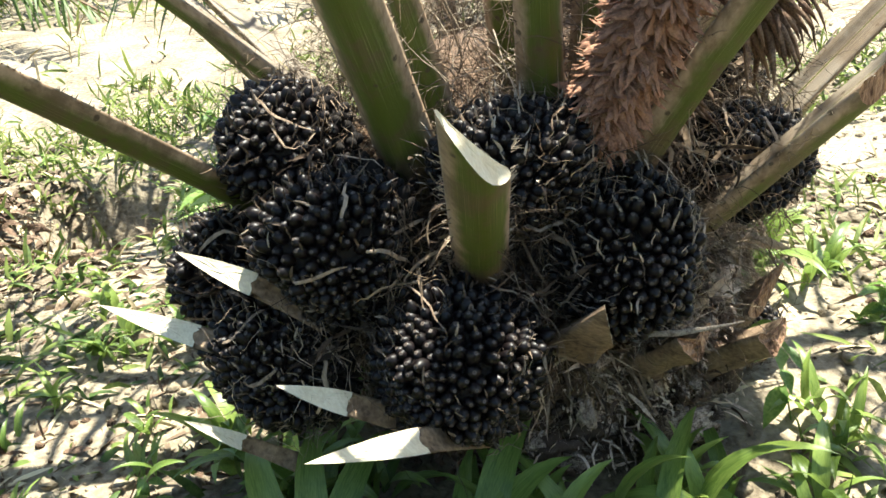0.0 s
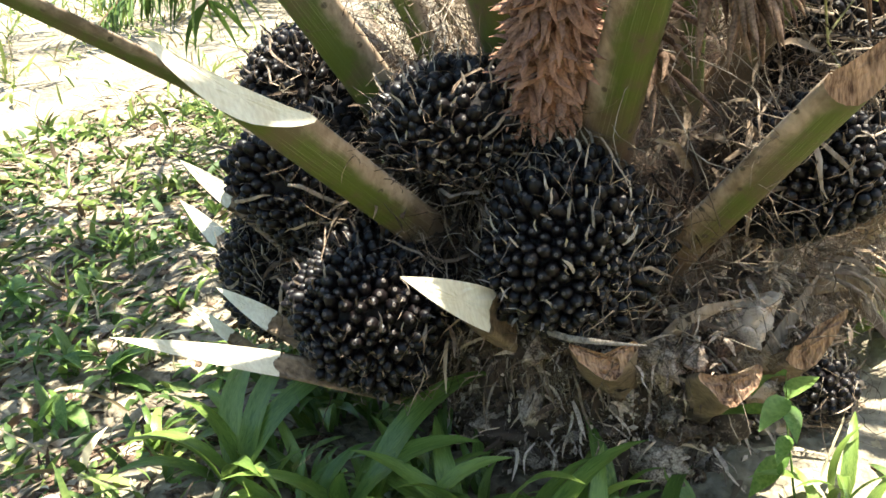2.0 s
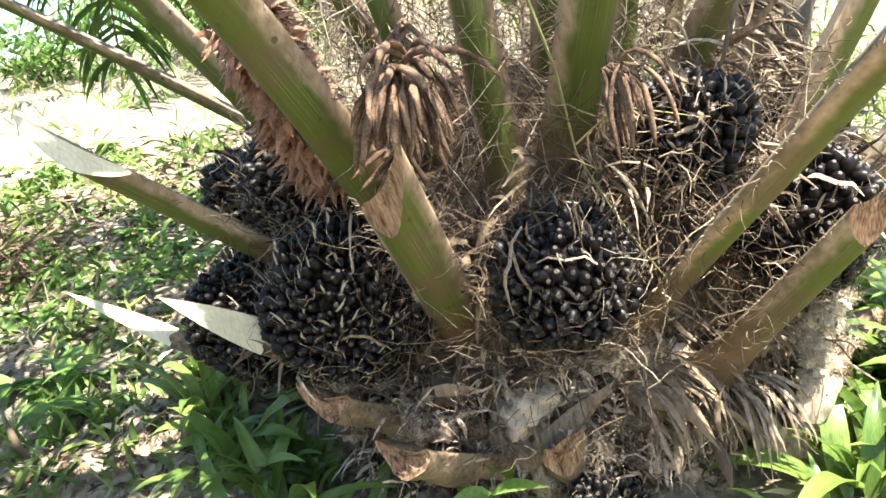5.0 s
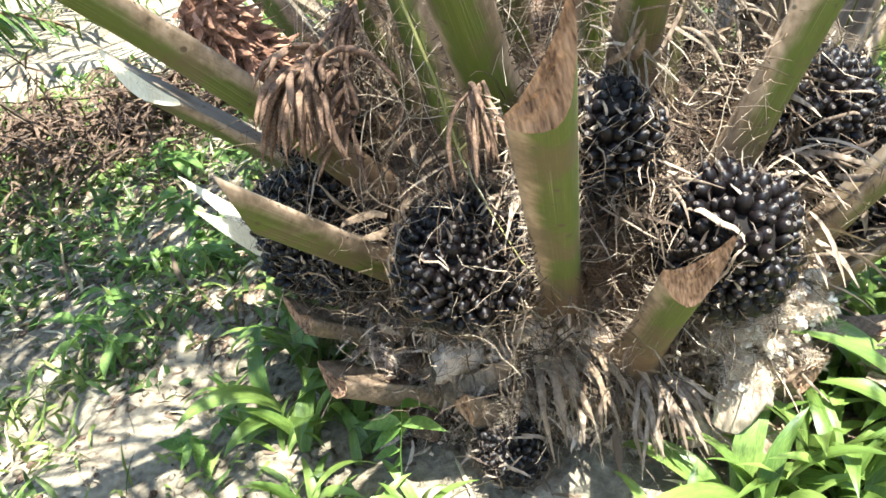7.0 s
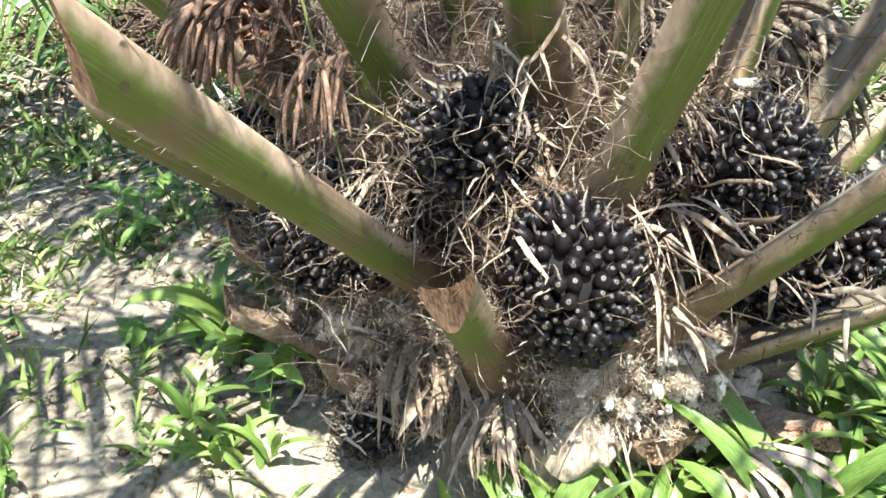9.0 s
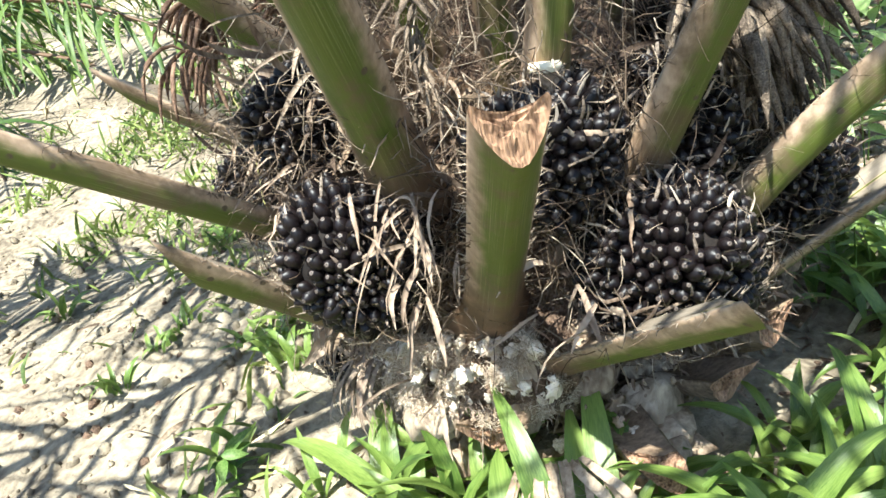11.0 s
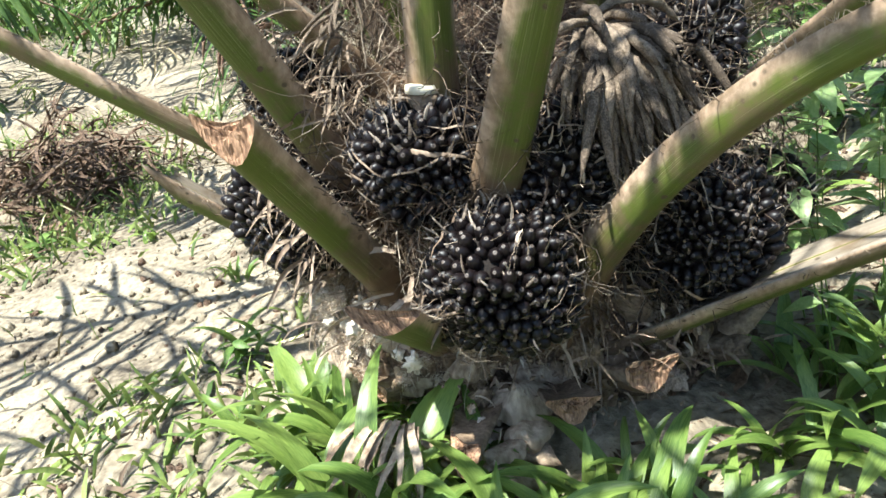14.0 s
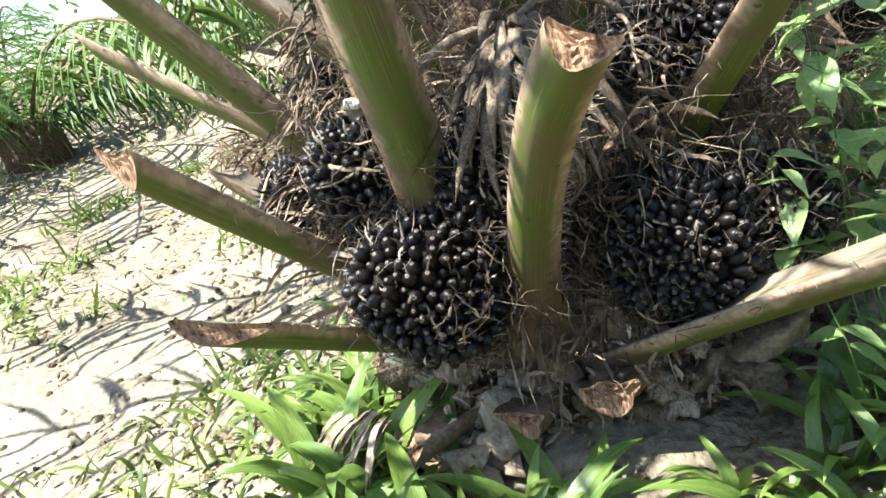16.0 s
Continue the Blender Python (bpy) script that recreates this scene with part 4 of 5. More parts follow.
def torn_slabs(n, az, r, z, size, mat, seed, label):
    """Lumpy crumpled slabs of rotted leaf base with torn rims, lapping over the foot of the trunk."""
    rnd = random.Random(seed)
    for k in range(n):
        a = radians(rnd.uniform(*az))
        rad = Vector((math.cos(a), math.sin(a), 0))
        tang = Vector((-rad.y, rad.x, 0))
        hgt = rnd.uniform(*z)
        c = AXIS + rad * (rnd.uniform(*r) + 0.04 * math.cos((hgt - 0.2) * 6)) + Vector((0, 0, hgt))
        slope = rnd.uniform(0.1, 1.0)
        nn = (rad + Vector((0, 0, slope)) + tang * rnd.gauss(0, 0.35)).normalized()
        u = (tang + Vector((0, 0, rnd.gauss(0, 0.5)))).normalized()
        u = (u - nn * u.dot(nn)).normalized()
        v = nn.cross(u)
        lu, lv = size * rnd.uniform(0.5, 1.6), size * rnd.uniform(0.4, 0.9)
        bm = bmesh.new()
        rows, steps, rings = [], 18, 6
        for i in range(rings + 1):
            f = i / rings
            row = []
            for j in range(steps):
                b = 2 * math.pi * j / steps
                torn = 1 + 0.40 * noise.noise(Vector((math.cos(b) * 1.6, math.sin(b) * 1.6, seed + k * 3.1))) + 0.22 * noise.noise(Vector((math.cos(b) * 5, math.sin(b) * 5, seed + k)))
                x, y = math.cos(b) * f * torn, math.sin(b) * f * torn
                q = c + u * x * lu * 0.5 + v * y * lv * 0.5
                lift = size * (0.40 * noise.noise(q * 14) + 0.20 * noise.noise(Vector((q.x * 40, q.y * 40, q.z * 12)))) + size * 0.14 * (1 - f * f * 2.6)
                row.append(bm.verts.new(q + nn * lift))
            rows.append(row)
        for i in range(rings):
            for j in range(steps):
                jj = (j + 1) % steps
                bm.faces.new((rows[i][j], rows[i][jj], rows[i + 1][jj], rows[i + 1][j]))
        part("leaf_base_slab", bm, mat, palm, label)


torn_slabs(24, (20, 80), (0.48, 0.62), (0.06, 0.36), 0.15, BLEACHED, 31, "pale crumpled slab of rotted leaf base")
torn_slabs(9, (50, 74), (0.56, 0.74), (0.0, 0.08), 0.14, BLEACHED, 34, "pale crumpled slab of rotted leaf base")
torn_slabs(14, (80, 130), (0.46, 0.56), (0.04, 0.28), 0.14, STUB, 32, "brown crumpled slab of rotted leaf base")
torn_slabs(9, (-110, 5), (0.38, 0.46), (0.04, 0.36), 0.12, STUB, 33, "brown crumpled slab of rotted leaf base")

def torn_tufts(n, each, az, r, z, size, mat, seed, label):
    """Fluffy clusters of torn fibre ends on the rotted leaf bases."""
    random.seed(seed)
    out = []
    for k in range(n):
        a = radians(random.uniform(*az))
        rad = Vector((math.cos(a), math.sin(a), 0))
        c = AXIS + rad * random.uniform(*r) + Vector((0, 0, random.uniform(*z)))
        lean = rad + Vector((random.gauss(0, 0.4), random.gauss(0, 0.4), random.gauss(0.5, 0.5)))
        for i in range(each):
            start = c + Vector((random.gauss(0, 1), random.gauss(0, 1), random.gauss(0, 0.7))) * size * 0.35
            out.append((strand(start, lean * 0.5 + Vector((random.gauss(0, 1), random.gauss(0, 1), random.gauss(0, 1))), size * random.uniform(0.4, 1.2), Vector((0, 0, -0.1)), 0.3, 4), random.uniform(0.0003, 0.0009)))
    ribbons("torn_fibre_tuft", out, mat, palm, label)


def lumps(n, az, r, z, size, mat, seed, label):
    """Clotted, ragged lumps of torn fibre."""
    rnd = random.Random(seed)
    ball = bmesh.new()
    bmesh.ops.create_icosphere(ball, subdivisions=3, radius=1.0)
    shape = [v.co.copy() for v in ball.verts]
    index = [tuple(v.index for v in f.verts) for f in ball.faces]
    ball.free()
    verts, faces = [], []
    for k in range(n):
        a = radians(rnd.uniform(*az))
        c = AXIS + Vector((math.cos(a), math.sin(a), 0)) * rnd.uniform(*r) + Vector((0, 0, rnd.uniform(*z)))
        big = size * rnd.uniform(0.35, 1.2)
        squash = Vector((rnd.uniform(0.5, 1.5), rnd.uniform(0.5, 1.5), rnd.uniform(0.5, 1.3)))
        first = len(verts)
        for q in shape:
            rag = 1 + 0.6 * noise.noise(q * 1.7 + c * 30) + 0.5 * noise.noise(q * 4.5 + c * 30) + 0.45 * noise.noise(q * 11 + c * 30)
            verts.append(c + Vector((q.x * squash.x, q.y * squash.y, q.z * squash.z)) * big * rag)
        faces += [tuple(first + i for i in f) for f in index]
    raw("torn_lump", verts, faces, mat, palm, label, "stuff")


lumps(64, (22, 50), (0.60, 0.68), (0.20, 0.35), 0.013, FLUFF, 43, "clotted white torn fibre on the leaf bases")
lumps(8, (48, 62), (0.64, 0.69), (0.05, 0.16), 0.014, FLUFF, 44, "clotted white torn fibre on the leaf bases")
lumps(14, (131, 136), (0.44, 0.50), (0.46, 0.56), 0.014, FLUFF, 45, "clotted white torn fibre above a bunch")
lumps(70, (76, 150), (0.44, 0.54), (0.0, 0.28), 0.032, CHIP, 50, "ragged brown clots of rotted leaf base")
lumps(50, (76, 150), (0.45, 0.55), (0.0, 0.28), 0.022, TRUNK, 51, "ragged dark clots of rotted leaf base")
lumps(36, (20, 76), (0.52, 0.62), (0.0, 0.20), 0.030, STUB, 52, "ragged brown clots of rotted leaf base")
lumps(90, (-115, -45), (0.46, 0.54), (0.0, 0.36), 0.032, CHIP, 46, "ragged brown clots of rotted leaf base")
lumps(60, (-115, -45), (0.47, 0.55), (0.0, 0.36), 0.022, TRUNK, 47, "ragged dark clots of rotted leaf base")
lumps(70, (-50, 12), (0.40, 0.48), (0.0, 0.36), 0.030, CHIP, 48, "ragged brown clots of rotted leaf base")
lumps(40, (-50, 12), (0.41, 0.49), (0.0, 0.36), 0.022, TRUNK, 49, "ragged dark clots of rotted leaf base")
torn_tufts(110, 26, (60, 150), (0.46, 0.56), (0.02, 0.30), 0.045, FIBRE, 39, "brown frayed fibre on the leaf bases")
torn_tufts(150, 26, (-115, 10), (0.46, 0.55), (0.02, 0.38), 0.045, PALE_FIBRE, 40, "pale frayed fibre on the leaf bases")
torn_tufts(40, 110, (20, 52), (0.60, 0.69), (0.20, 0.36), 0.028, FLUFF, 41, "fluffy white torn fibre on the leaf bases")
torn_tufts(50, 30, (-100, 130), (0.43, 0.52), (0.08, 0.38), 0.05, FIBRE, 42, "brown torn fibre on the leaf bases")

for k, (pts, w) in enumerate((
    (((0.33, -0.36, 0.15), (0.38, -0.32, 0.21), (0.42, -0.26, 0.27), (0.45, -0.20, 0.33)), 0.040),
    (((0.40, -0.14, 0.24), (0.47, -0.12, 0.25), (0.54, -0.11, 0.24), (0.61, -0.11, 0.21)), 0.036),
    (((0.20, -0.50, 0.30), (0.25, -0.50, 0.34), (0.30, -0.47, 0.36), (0.35, -0.43, 0.37)), 0.026),
)):
    strips("sheath_plate", [([Vector(p) for p in pts], w, Vector((0.2, -0.35, 1)))], HUSK, palm, "pointed torn tan plate of leaf sheath", "part", 0.5)

def broom(root, out, side, length, width, n, mat, label, seed, fall=0.5):
    """A broad dry leaf sheath: joined near its root, split into hanging straps and threads towards its end."""
    rnd = random.Random(seed)
    random.seed(seed)
    root, out, side = Vector(root), Vector(out).normalized(), Vector(side).normalized()
    items, threads = [], []
    for k in range(n):
        f = (k + 0.5) / n - 0.5
        d = (out + side * f * 0.9).normalized()
        pts = [root + side * f * width + Vector((0, 0, rnd.gauss(0, 0.004)))]
        own = length * rnd.uniform(0.7, 1.15)
        drift = side * rnd.gauss(0, 0.10)
        for i in range(8):
            d = (d + Vector((0, 0, -fall / 8 * (0.4 + 0.25 * i))) + (drift if i > 3 else Vector()) + Vector((rnd.gauss(0, 0.13), rnd.gauss(0, 0.13), rnd.gauss(0, 0.10)))).normalized()
            pts.append(pts[-1] + d * own / 8)
        items.append((pts, width / n * rnd.uniform(0.75, 1.3), side + Vector((0, 0, rnd.gauss(0, 0.35)))))
        for j in range(5):
            q = rnd.randint(2, 7)
            threads.append((strand(pts[q], d + side * rnd.gauss(0, 0.5), rnd.uniform(0.04, 0.12), Vector((0, 0, -0.15)), 0.25, 6), rnd.uniform(0.0004, 0.0010)))
    ob = strips("hanging_sheath", items, mat, palm, label, "part", 0.35)
    ribbons("thread", threads, PALE_FIBRE, ob)


broom((0.425, -0.115, 0.31), (0.85, 0.25, 0.05), (-0.25, 0.85, 0.2), 0.20, 0.12, 15, STUB, "broad torn grey-brown leaf sheath hanging in straps", 61, 1.9)
broom((0.43, -0.02, 0.26), (0.9, 0.0, 0.0), (0, 1, -0.1), 0.16, 0.09, 16, TRUNK, "broad torn brown leaf sheath hanging in straps", 62, 2.2)
broom((0.50, 0.06, 0.25), (0.9, 0.1, 0.0), (-0.1, 1, 0), 0.18, 0.08, 14, HUSK, "broad torn grey-tan leaf sheath hanging in straps", 63, 2.2)
broom((0.46, 0.50, 0.16), (0.6, 0.8, 0.1), (0.8, -0.6, 0.0), 0.18, 0.13, 14, BLEACHED, "bleached torn leaf sheath spread over the foot", 64, 1.2)
ribbons("vine", [([Vector((0.47, -0.27, 1.10)), Vector((0.487, -0.236, 0.92)), Vector((0.485, -0.222, 0.775)), Vector((0.515, -0.19, 0.67)), Vector((0.545, -0.155, 0.58)), Vector((0.55, -0.10, 0.49))], 0.0035), ([Vector((0.487, -0.222, 0.79)), Vector((0.53, -0.16, 0.84)), Vector((0.56, -0.08, 0.81)), Vector((0.58, 0.0, 0.78))], 0.0026)], VINE, palm, "thin yellow-green vine stem", "part")
strips("split_strip", [([Vector((0.0, -0.655, 0.425)), Vector((0.06, -0.69, 0.43)), Vector((0.13, -0.72, 0.432)), Vector((0.20, -0.72, 0.428)), Vector((0.26, -0.715, 0.425))], 0.007, Vector((0, 0.4, 1)))], SPINE, palm, "pale split strip of stalk", "part", 0.6)


def flower_stub(p, seed):
    """A short cut flower stalk with a pale flat top."""
    random.seed(seed)
    for name, r1, r2, z0, z1, mat, label in (("flower_stalk_stub", 0.020, 0.024, -0.06, 0.0, STUB, "cut flower stalk above a fruit bunch"), ("flower_stalk_cut", 0.026, 0.022, 0.002, 0.016, FRESH_CUT, "fresh cream-coloured cut")):
        bm = bmesh.new()
        bmesh.ops.create_cone(bm, cap_ends=True, segments=14, radius1=r1, radius2=r2, depth=z1 - z0)
        for v in bm.verts:
            v.co = Vector(p) + Vector((v.co.x * 1.25, v.co.y, v.co.z + (z0 + z1) / 2 + 0.2 * v.co.x)) * random.uniform(0.97, 1.03)
        part(name, bm, mat, palm, label)


flower_stub((0.27, 0.455, 0.79), 1290)

# ---- plants round the foot ----
def leaf_mesh(length, width, arch, seed):
    """A broad ribbed grass leaf that rises and bows over."""
    random.seed(seed)
    bm = bmesh.new()
    steps = 9
    rows = []
    x, z, ang = 0.0, 0.0, radians(74)
    twist = random.uniform(-0.5, 0.5)
    for k in range(steps + 1):
        f = k / steps
        half = width * 0.5 * (min(1.0, 0.25 + 3.2 * f) if f < 0.25 else 1.0) * max(0.02, (1 - max(0.0, (f - 0.35) / 0.65) ** 1.9))
        cy, cz = math.cos(twist * f), math.sin(twist * f)
        row = []
        for u in (-1, -0.5, 0, 0.5, 1):
            row.append(bm.verts.new((x, u * half * cy, z + abs(u) * half * 0.28 + u * half * cz)))
        rows.append(row)
        x += math.cos(ang) * length / steps
        z += math.sin(ang) * length / steps
        ang -= radians(arch) / steps * (0.6 + 0.8 * f)
    for k in range(steps):
        for u in range(4):
            bm.faces.new((rows[k][u], rows[k][u + 1], rows[k + 1][u + 1], rows[k + 1][u]))
    me = bpy.data.meshes.new("leaf")
    bm.to_mesh(me)
    bm.free()
    me.polygons.foreach_set("use_smooth", [True] * len(me.polygons))
    me.materials.append(BROAD)
    return me


LEAVES = [leaf_mesh(random.Random(k).uniform(0.22, 0.36), random.Random(k + 50).uniform(0.032, 0.054), random.Random(k + 90).uniform(70, 150), 1300 + k) for k in range(9)]


def grass_clump(x, y, n, size, seed):
    rnd = random.Random(seed)
    ob = new("broad_leaf_plant")
    ob.location = (x, y, ground_height(x, y) - 0.01)
    tagged(ob, "low plant with broad green strap leaves in the soil", "plant", "plants round the palm")
    for k in range(n):
        leaf = new("leaf", rnd.choice(LEAVES))
        leaf.parent = ob
        s = size * rnd.uniform(0.65, 1.15)
        leaf.matrix_basis = Matrix.LocRotScale((rnd.gauss(0, 0.025), rnd.gauss(0, 0.025), 0), Euler((rnd.gauss(0, 0.15), rnd.uniform(-0.25, 0.35), rnd.uniform(0, 6.283))), (s, s, s))
    return ob


def ring_of_clumps():
    rnd = random.Random(77)
    k = 0
    # azimuth range, radius range, number, size
    for lo, hi, r0, r1, n, size in ((-165, -100, 0.62, 0.95, 16, 0.85), (-100, -55, 0.62, 0.90, 6, 0.9), (-55, -15, 0.58, 0.85, 3, 0.8), (-15, 20, 0.62, 0.9, 3, 0.7),
                                    (20, 60, 0.56, 0.80, 11, 0.85), (56, 86, 0.72, 1.05, 16, 0.9), (86, 110, 0.72, 1.05, 3, 0.75), (110, 165, 0.6, 1.0, 8, 0.85), (165, 195, 0.6, 1.0, 6, 0.9), (-200, -120, 1.1, 3.0, 34, 0.6), (120, 200, 1.1, 3.2, 24, 0.6), (-120, -40, 1.0, 2.2, 10, 0.55)):
        for i in range(n):
            a, r = radians(rnd.uniform(lo, hi)), rnd.uniform(r0, r1)
            grass_clump(AXIS.x + r * math.cos(a), AXIS.y + r * math.sin(a), rnd.randint(6, 11), size * rnd.uniform(0.7, 1.05), 1400 + k)
            k += 1


ring_of_clumps()
for k, (x, y, n, size) in enumerate(((0.0, -0.86, 5, 1.4), (-0.35, -0.86, 7, 1.2), (-0.62, -0.88, 9, 1.2), (-0.12, -0.80, 8, 1.1), (0.12, -0.78, 5, 1.1), (-0.80, -0.72, 8, 1.1),
                                     (0.62, 0.19, 9, 1.05), (0.58, 0.35, 9, 1.10), (0.68, 0.34, 9, 1.05), (0.50, 0.62, 9, 1.2), (0.62, 0.58, 9, 1.25), (-0.25, 0.74, 6, 1.0), (-0.42, 0.66, 6, 1.05))):
    grass_clump(x, y, n, size, 1380 + k)


def bare_sand(x, y):
    """The trodden strip of open sand past the palm."""
    across = (y + 1.45) * 0.86 - (x - 0.65) * 0.51
    return x > 0.45 and abs(across + 0.12 * noise.noise(Vector((x, y, 4.0)) * 1.3)) < 0.62


def scatter_blades(n, r0, r1, mat, name, label, seed, length, width, az=(-180, 180), lean=0.6, clumpy=1.6, power=0.6):
    random.seed(seed)
    items = []
    tries = 0
    while len(items) < n and tries < n * 12:
        tries += 1
        r = r0 + (r1 - r0) * random.random() ** power
        a = radians(random.uniform(*az))
        x, y = AXIS.x + r * math.cos(a), AXIS.y + r * math.sin(a)
        if bare_sand(x, y) and random.random() < 0.93:
            continue
        if noise.noise(Vector((x * clumpy, y * clumpy, seed * 0.37))) < random.uniform(-0.25, 0.35):
            continue
        L = length * random.uniform(0.5, 1.5) * (1 + 0.12 * r)
        d = Vector((random.gauss(0, lean), random.gauss(0, lean), 1))
        pts = strand(Vector((x, y, ground_height(x, y) - 0.005)), d, L, Vector((0, 0, -0.22)), 0.10, 4)
        items.append((pts, width * random.uniform(0.6, 1.4) * (1 + 0.10 * r), Vector((random.gauss(0, 1), random.gauss(0, 1), 0.2))))
    tagged(strips(name, items, mat, None, label, "stuff"), category="grass")


scatter_blades(11000, 0.7, 4.5, GRASS, "grass", "short green weeds and grass on the soil", 1501, 0.09, 0.007, az=(-130, 140))
scatter_blades(2200, 0.9, 4.5, GRASS, "grass", "sparse green weeds among the litter", 1513, 0.09, 0.011, az=(140, 230), lean=1.0, clumpy=2.4)
scatter_blades(6000, 0.9, 4.2, LITTER, "leaf_litter", "dead leaf pieces lying on the soil", 1514, 0.07, 0.013, az=(135, 235), lean=6.0, clumpy=0.8)
scatter_blades(6500, 3.0, 16.0, GRASS, "grass", "green grass and weeds farther off", 1502, 0.13, 0.008, power=0.75)
scatter_blades(4500, 1.2, 12.0, DRY_GRASS, "dry_grass", "bleached dry grass", 1503, 0.11, 0.005, power=0.8)
scatter_blades(7000, 0.5, 4.5, LITTER, "leaf_litter", "dry brown litter of stalks and leaves", 1504, 0.08, 0.006, lean=6.0, clumpy=0.7)
scatter_blades(2500, 0.5, 4.0, DRY_GRASS, "straw_litter", "bleached straw lying on the soil", 1505, 0.12, 0.006, lean=6.0, clumpy=0.9)


# ---- weeds with oval leaves ----
def oval_leaf(length, width, seed, mat):
    rnd = random.Random(seed)
    bm = bmesh.new()
    rows = []
    for k in range(7):
        f = k / 6
        half = width * 0.5 * max(0.03, math.sin(math.pi * f ** 0.8))
        bend = -0.35 * length * f * f
        rows.append([bm.verts.new((length * f, u * half, bend + abs(u) * half * 0.35 + rnd.uniform(-1, 1) * 0.0012)) for u in (-1, 0, 1)])
    for k in range(6):
        for u in range(2):
            bm.faces.new((rows[k][u], rows[k][u + 1], rows[k + 1][u + 1], rows[k + 1][u]))
    me = bpy.data.meshes.new("leaf")
    bm.to_mesh(me)
    bm.free()
    me.polygons.foreach_set("use_smooth", [True] * len(me.polygons))
    me.materials.append(mat)
    return me


OVALS = [oval_leaf(0.075 + 0.012 * k, 0.034 + 0.004 * k, 1600 + k, WEED) for k in range(5)]
# leaves for the climbing weeds, their sunlit paleness held in the base colour
SUNLIT_OVALS = [oval_leaf(0.080 + 0.010 * k, 0.040 + 0.004 * k, 1650 + k, SUNLIT_WEED) for k in range(4)]


def weed(x, y, height, n, size, seed, lean=(0, 0), label="leafy green weed with oval leaves", leaves=OVALS):
    rnd = random.Random(seed)
    random.seed(seed)
    ob = new("leafy_weed")
    base = Vector((x, y, ground_height(x, y) - 0.01))
    ob.location = base
    tagged(ob, label, "weed", "weeds on the soil")
    pts = strand(Vector((0, 0, 0)), Vector((lean[0], lean[1], 1)), height, Vector((lean[0], lean[1], 0)) * 0.1, 0.06, 6)
    tagged(ribbons("stem", [(pts, 0.003)], WEED, ob), kind="part")
    for k in range(n):
        f = rnd.uniform(0.35, 1.0) * 5.99
        i = int(f)
        p = pts[i].lerp(pts[i + 1], f - i)
        leaf = new("leaf", rnd.choice(leaves))
        leaf.parent = ob
        s = size * rnd.uniform(0.7, 1.2)
        leaf.matrix_basis = Matrix.LocRotScale(p, Euler((rnd.gauss(0, 0.3), rnd.uniform(-0.6, 0.5), rnd.uniform(0, 6.283))), (s, s, s))
    return ob


weed(0.42, -0.52, 0.26, 7, 1.1, 1701)
weed(-1.10, 0.50, 0.62, 7, 1.7, 1702, (0.1, 0.1))
for k, (x, y, h, n) in enumerate(((-0.52, 0.53, 0.56, 10), (-0.55, 0.47, 0.74, 12), (-0.50, 0.58, 0.42, 8), (-0.58, 0.40, 0.84, 12), (-0.60, 0.32, 0.90, 12), (-0.64, 0.56, 0.62, 10), (-0.72, 0.45, 0.76, 10))):
    weed(x, y, h, n, 0.95, 1710 + k, (0.08, -0.02), "climbing weed with green oval leaves, sunlight put into their pale colour", SUNLIT_OVALS)


for k, (x, y, h) in enumerate(((-0.95, 0.15, 0.7), (-1.05, 0.30, 0.6), (-0.90, -0.02, 0.75), (-1.15, 0.55, 0.5), (-0.78, 0.18, 0.8))):
    weed(x, y, h, 16, 1.1, 1730 + k, (0.1, 0.05), "climbing weed with green oval leaves, sunlight put into their pale colour", SUNLIT_OVALS)


def scattered_weeds():
    rnd = random.Random(5)
    for k in range(70):
        a, r = rnd.uniform(0, 6.283), 0.85 + 3.2 * rnd.random() ** 1.2
        x, y = AXIS.x + r * math.cos(a), AXIS.y + r * math.sin(a)
        if bare_sand(x, y) or noise.noise(Vector((x * 0.9, y * 0.9, 3.3))) < -0.12:
            continue
        weed(x, y, rnd.uniform(0.04, 0.14), rnd.randint(6, 12), rnd.uniform(0.6, 1.1), 1800 + k)


scattered_weeds()


# ---- far palms and bushes ----
def far_palm(x, y, seed):
    random.seed(seed)
    ob = new("distant_oil_palm")
    z = ground_height(x, y)
    ob.location = (x, y, z)
    tagged(ob, "oil palm farther off with drooping green leaves", "palm tree", "palms farther off")
    bm = bmesh.new()
    bmesh.ops.create_cone(bm, cap_ends=True, segments=14, radius1=0.30, radius2=0.26, depth=0.5)
    for v in bm.verts:
        v.co.z += 0.22
        v.co += Vector((noise.noise(v.co * 4), noise.noise(v.co * 4 + Vector((5, 0, 0))), 0)) * 0.08
    part("trunk", bm, TRUNK, ob)
    for k in range(22):
        a = k * 2.4 + random.uniform(-0.2, 0.2)
        q = Vector((math.cos(a), math.sin(a), random.uniform(0.15, 1.7))).normalized()
        path = [Vector((math.cos(a) * 0.2, math.sin(a) * 0.2, 0.42))]
        for i in range(10):
            q = (q + Vector((0, 0, -0.16))).normalized()
            path.append(path[-1] + q * 0.36)
        rib = ribbons("leaf_rib", [(path, 0.03)], STALK, ob)
        tagged(rib, kind="part")
        leaflets(path, rib, 34, 0.7, seed * 50 + k)


for k, (x, y) in enumerate(((-8.4, 1.4), (-6.0, 6.5), (0.5, 8.0), (6.5, 4.0), (5.4, -4.4), (1.0, -6.6), (-4.2, -5.2))):
    far_palm(x, y, 1900 + k)


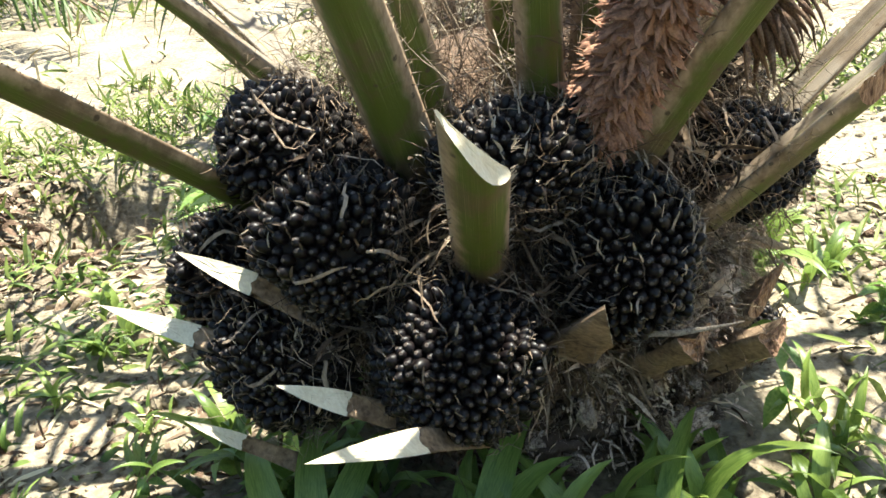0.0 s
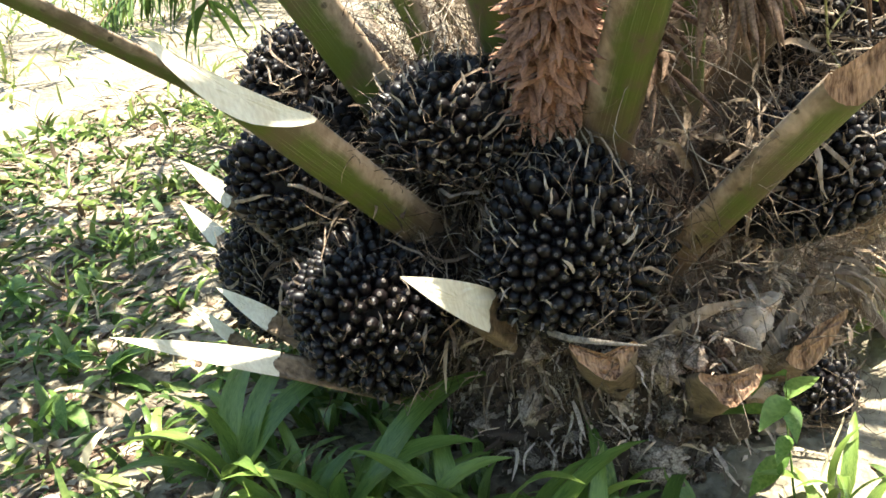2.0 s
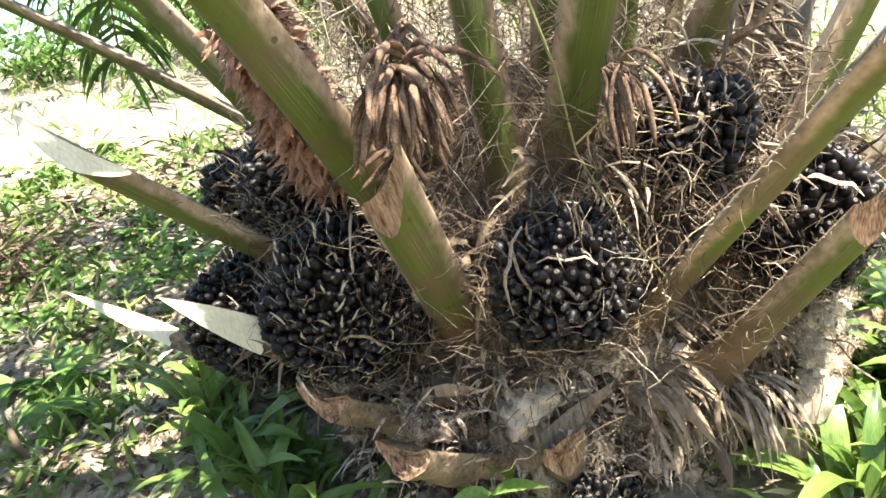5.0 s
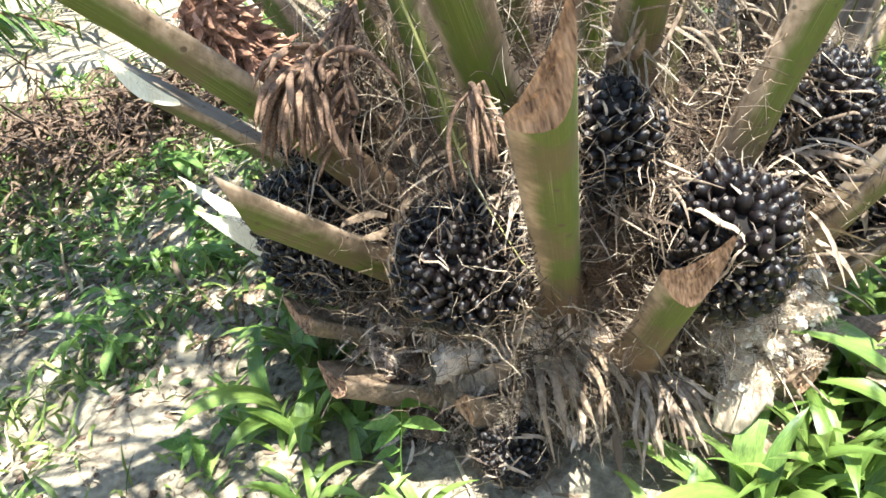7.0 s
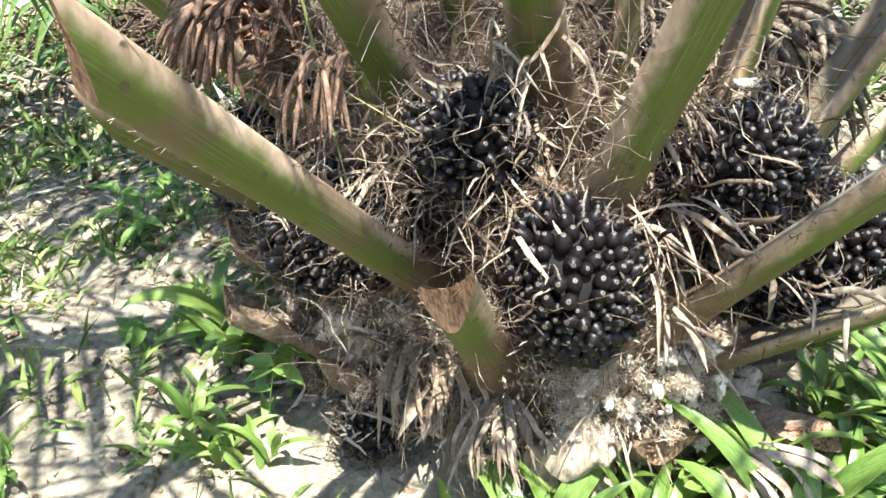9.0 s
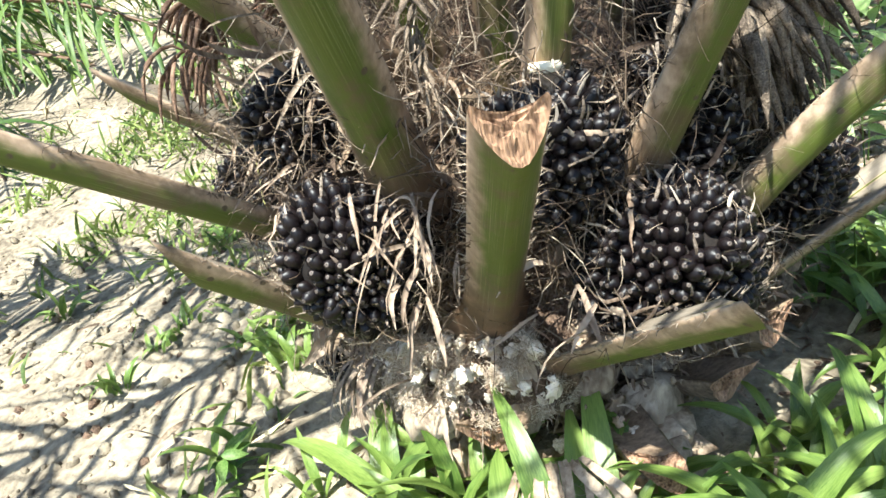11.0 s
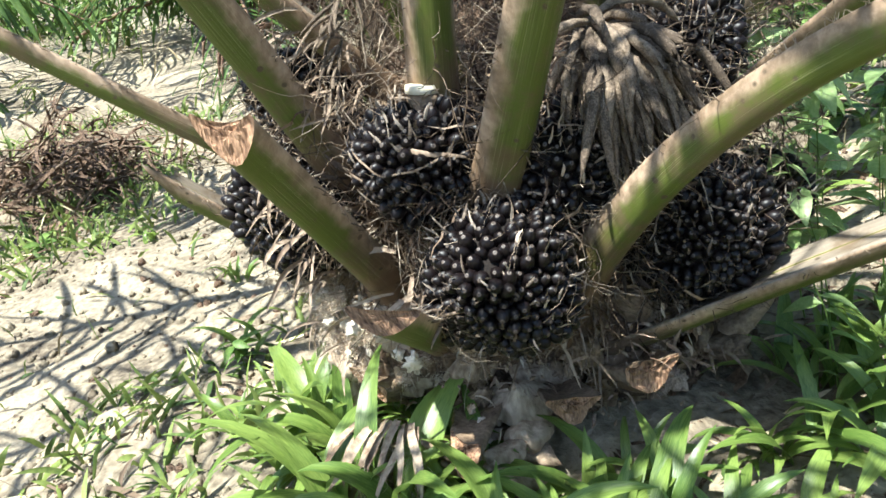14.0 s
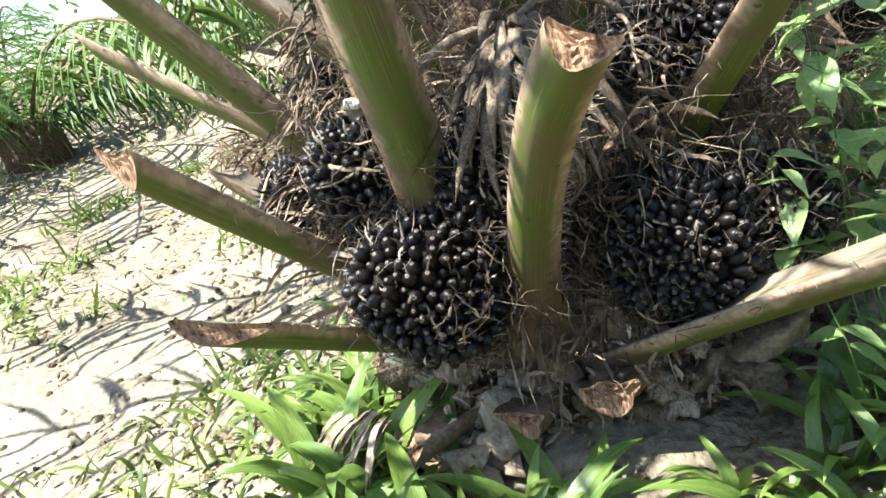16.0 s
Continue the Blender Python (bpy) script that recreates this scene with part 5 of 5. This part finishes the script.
def bush(x, y, size, seed):
    """A loose shrub: stems from one foot and a few hundred small leaves."""
    random.seed(seed)
    ob = new("shrub")
    z = ground_height(x, y)
    ob.location = (x, y, z)
    tagged(ob, "dense green shrub at the edge of the clearing", "shrub", "shrubs round the clearing")
    stems, items = [], []
    for k in range(12):
        pts = strand(Vector((random.gauss(0, 0.15), random.gauss(0, 0.15), 0)), Vector((random.gauss(0, 0.7), random.gauss(0, 0.7), 1)), size * random.uniform(0.7, 1.2), Vector((0, 0, -0.05)), 0.15, 6)
        stems.append((pts, 0.012))
        for i in range(70):
            f = random.uniform(0.15, 1) * 5.99
            j = int(f)
            p = pts[j].lerp(pts[j + 1], f - j) + Vector((random.gauss(0, 0.16), random.gauss(0, 0.16), random.gauss(0, 0.12))) * size
            d = Vector((random.gauss(0, 1), random.gauss(0, 1), random.gauss(-0.2, 0.5))).normalized()
            L = random.uniform(0.07, 0.15)
            items.append(([p, p + d * L * 0.5, p + d * L + Vector((0, 0, -0.2 * L))], 0.035, Vector((random.gauss(0, 1), random.gauss(0, 1), 0.3))))
    ribbons("stem", stems, FIBRE, ob)
    strips("foliage", items, WEED, ob)


def shrub_belt():
    rnd = random.Random(9)
    for k in range(44):
        a = radians(rnd.uniform(20, 330))
        r = rnd.uniform(9.5, 14.0)
        bush(r * math.cos(a), r * math.sin(a), rnd.uniform(0.9, 2.0), 2000 + k)
    for k in range(50):
        a, r = radians(rnd.uniform(190, 255)), rnd.uniform(1.5, 5.0)
        weed(r * math.cos(a), r * math.sin(a), rnd.uniform(0.06, 0.16), rnd.randint(8, 14), rnd.uniform(0.8, 1.4), 2100 + k)


shrub_belt()

scatter_blades(9000, 0.45, 3.2, LITTER, "chip_litter", "small brown chips and crumbs on the soil", 1506, 0.02, 0.004, lean=6.0, clumpy=1.2)
scatter_blades(4000, 0.45, 3.2, TRUNK, "bark_litter", "dark crumbs of rotted leaf base on the soil", 1507, 0.022, 0.006, lean=6.0, clumpy=1.5)
scatter_blades(6000, 1.0, 4.5, GRASS, "grass", "trampled green weeds among the litter", 1508, 0.07, 0.011, az=(150, 262), lean=1.6, clumpy=2.2)
scatter_blades(5000, 1.0, 5.0, LITTER, "leaf_litter", "brown dead leaves and stalk pieces on the soil", 1509, 0.10, 0.012, az=(140, 262), lean=6.0, clumpy=1.4)


# ---- heaps of dead fronds at the edge of the clearing ----
def brush_heap(x, y, r, seed):
    random.seed(seed)
    ob = new("brush_heap")
    base = Vector((x, y, ground_height(x, y)))
    ob.location = base
    tagged(ob, "heap of dry brown dead palm fronds on the soil", "brush heap", "brush heaps")
    stems, blades = [], []
    for k in range(70):
        a, q = random.uniform(0, 6.283), r * random.random() ** 0.7
        p = Vector((math.cos(a) * q, math.sin(a) * q, 0))
        p.z = ground_height(x + p.x, y + p.y) - base.z + random.uniform(0.0, 0.3) * (1 - q / r)
        pts = strand(p, Vector((random.gauss(0, 1), random.gauss(0, 1), random.gauss(0.05, 0.2))), random.uniform(0.3, 0.8), Vector((0, 0, -0.05)), 0.08, 6)
        stems.append((pts, random.uniform(0.006, 0.016)))
        for i in range(26):
            f = random.uniform(0.1, 0.99) * 5.99
            j = int(f)
            c = pts[j].lerp(pts[j + 1], f - j)
            d = Vector((random.gauss(0, 1), random.gauss(0, 1), random.gauss(0.1, 0.5)))
            blades.append((strand(c, d, random.uniform(0.1, 0.3), Vector((0, 0, -0.2)), 0.12, 4), random.uniform(0.005, 0.011), Vector((random.gauss(0, 1), random.gauss(0, 1), 0.4))))
    ribbons("dead_stalk", stems, FIBRE, ob)
    strips("dead_leaflet", blades, TRUNK, ob)


for k, (x, y, r) in enumerate(((-2.4, -2.7, 0.7), (-2.9, -2.1, 0.5), (1.9, -2.8, 0.5))):
    brush_heap(x, y, r, 2300 + k)

scatter_blades(3000, 1.0, 3.5, DRY_GRASS, "straw_litter", "bleached straw and dead leaves on the soil", 1515, 0.09, 0.008, az=(-172, -100), lean=5.0, clumpy=1.1)
scatter_blades(4500, 1.1, 4.6, WEED, "ground_weed", "low carpet of small green weeds", 1510, 0.055, 0.010, az=(-172, -122), lean=1.2, clumpy=1.3)
scatter_blades(8000, 0.9, 4.0, TRUNK, "dark_litter", "dark rotted litter on the soil", 1511, 0.07, 0.013, az=(140, 250), lean=6.0, clumpy=1.1)
scatter_blades(3500, 0.75, 1.5, TRUNK, "dark_litter", "dark crumbled roots and litter on the soil", 1512, 0.05, 0.006, az=(-140, -95), lean=6.0, clumpy=0.4)
scatter_blades(3500, 0.5, 1.4, LITTER, "leaf_litter", "dry litter round the foot of the palm", 1516, 0.06, 0.006, az=(30, 200), lean=6.0, clumpy=0.8)
scatter_blades(3000, 0.5, 1.4, TRUNK, "dark_litter", "dark rotted litter round the foot of the palm", 1517, 0.05, 0.007, az=(30, 200), lean=6.0, clumpy=0.9)
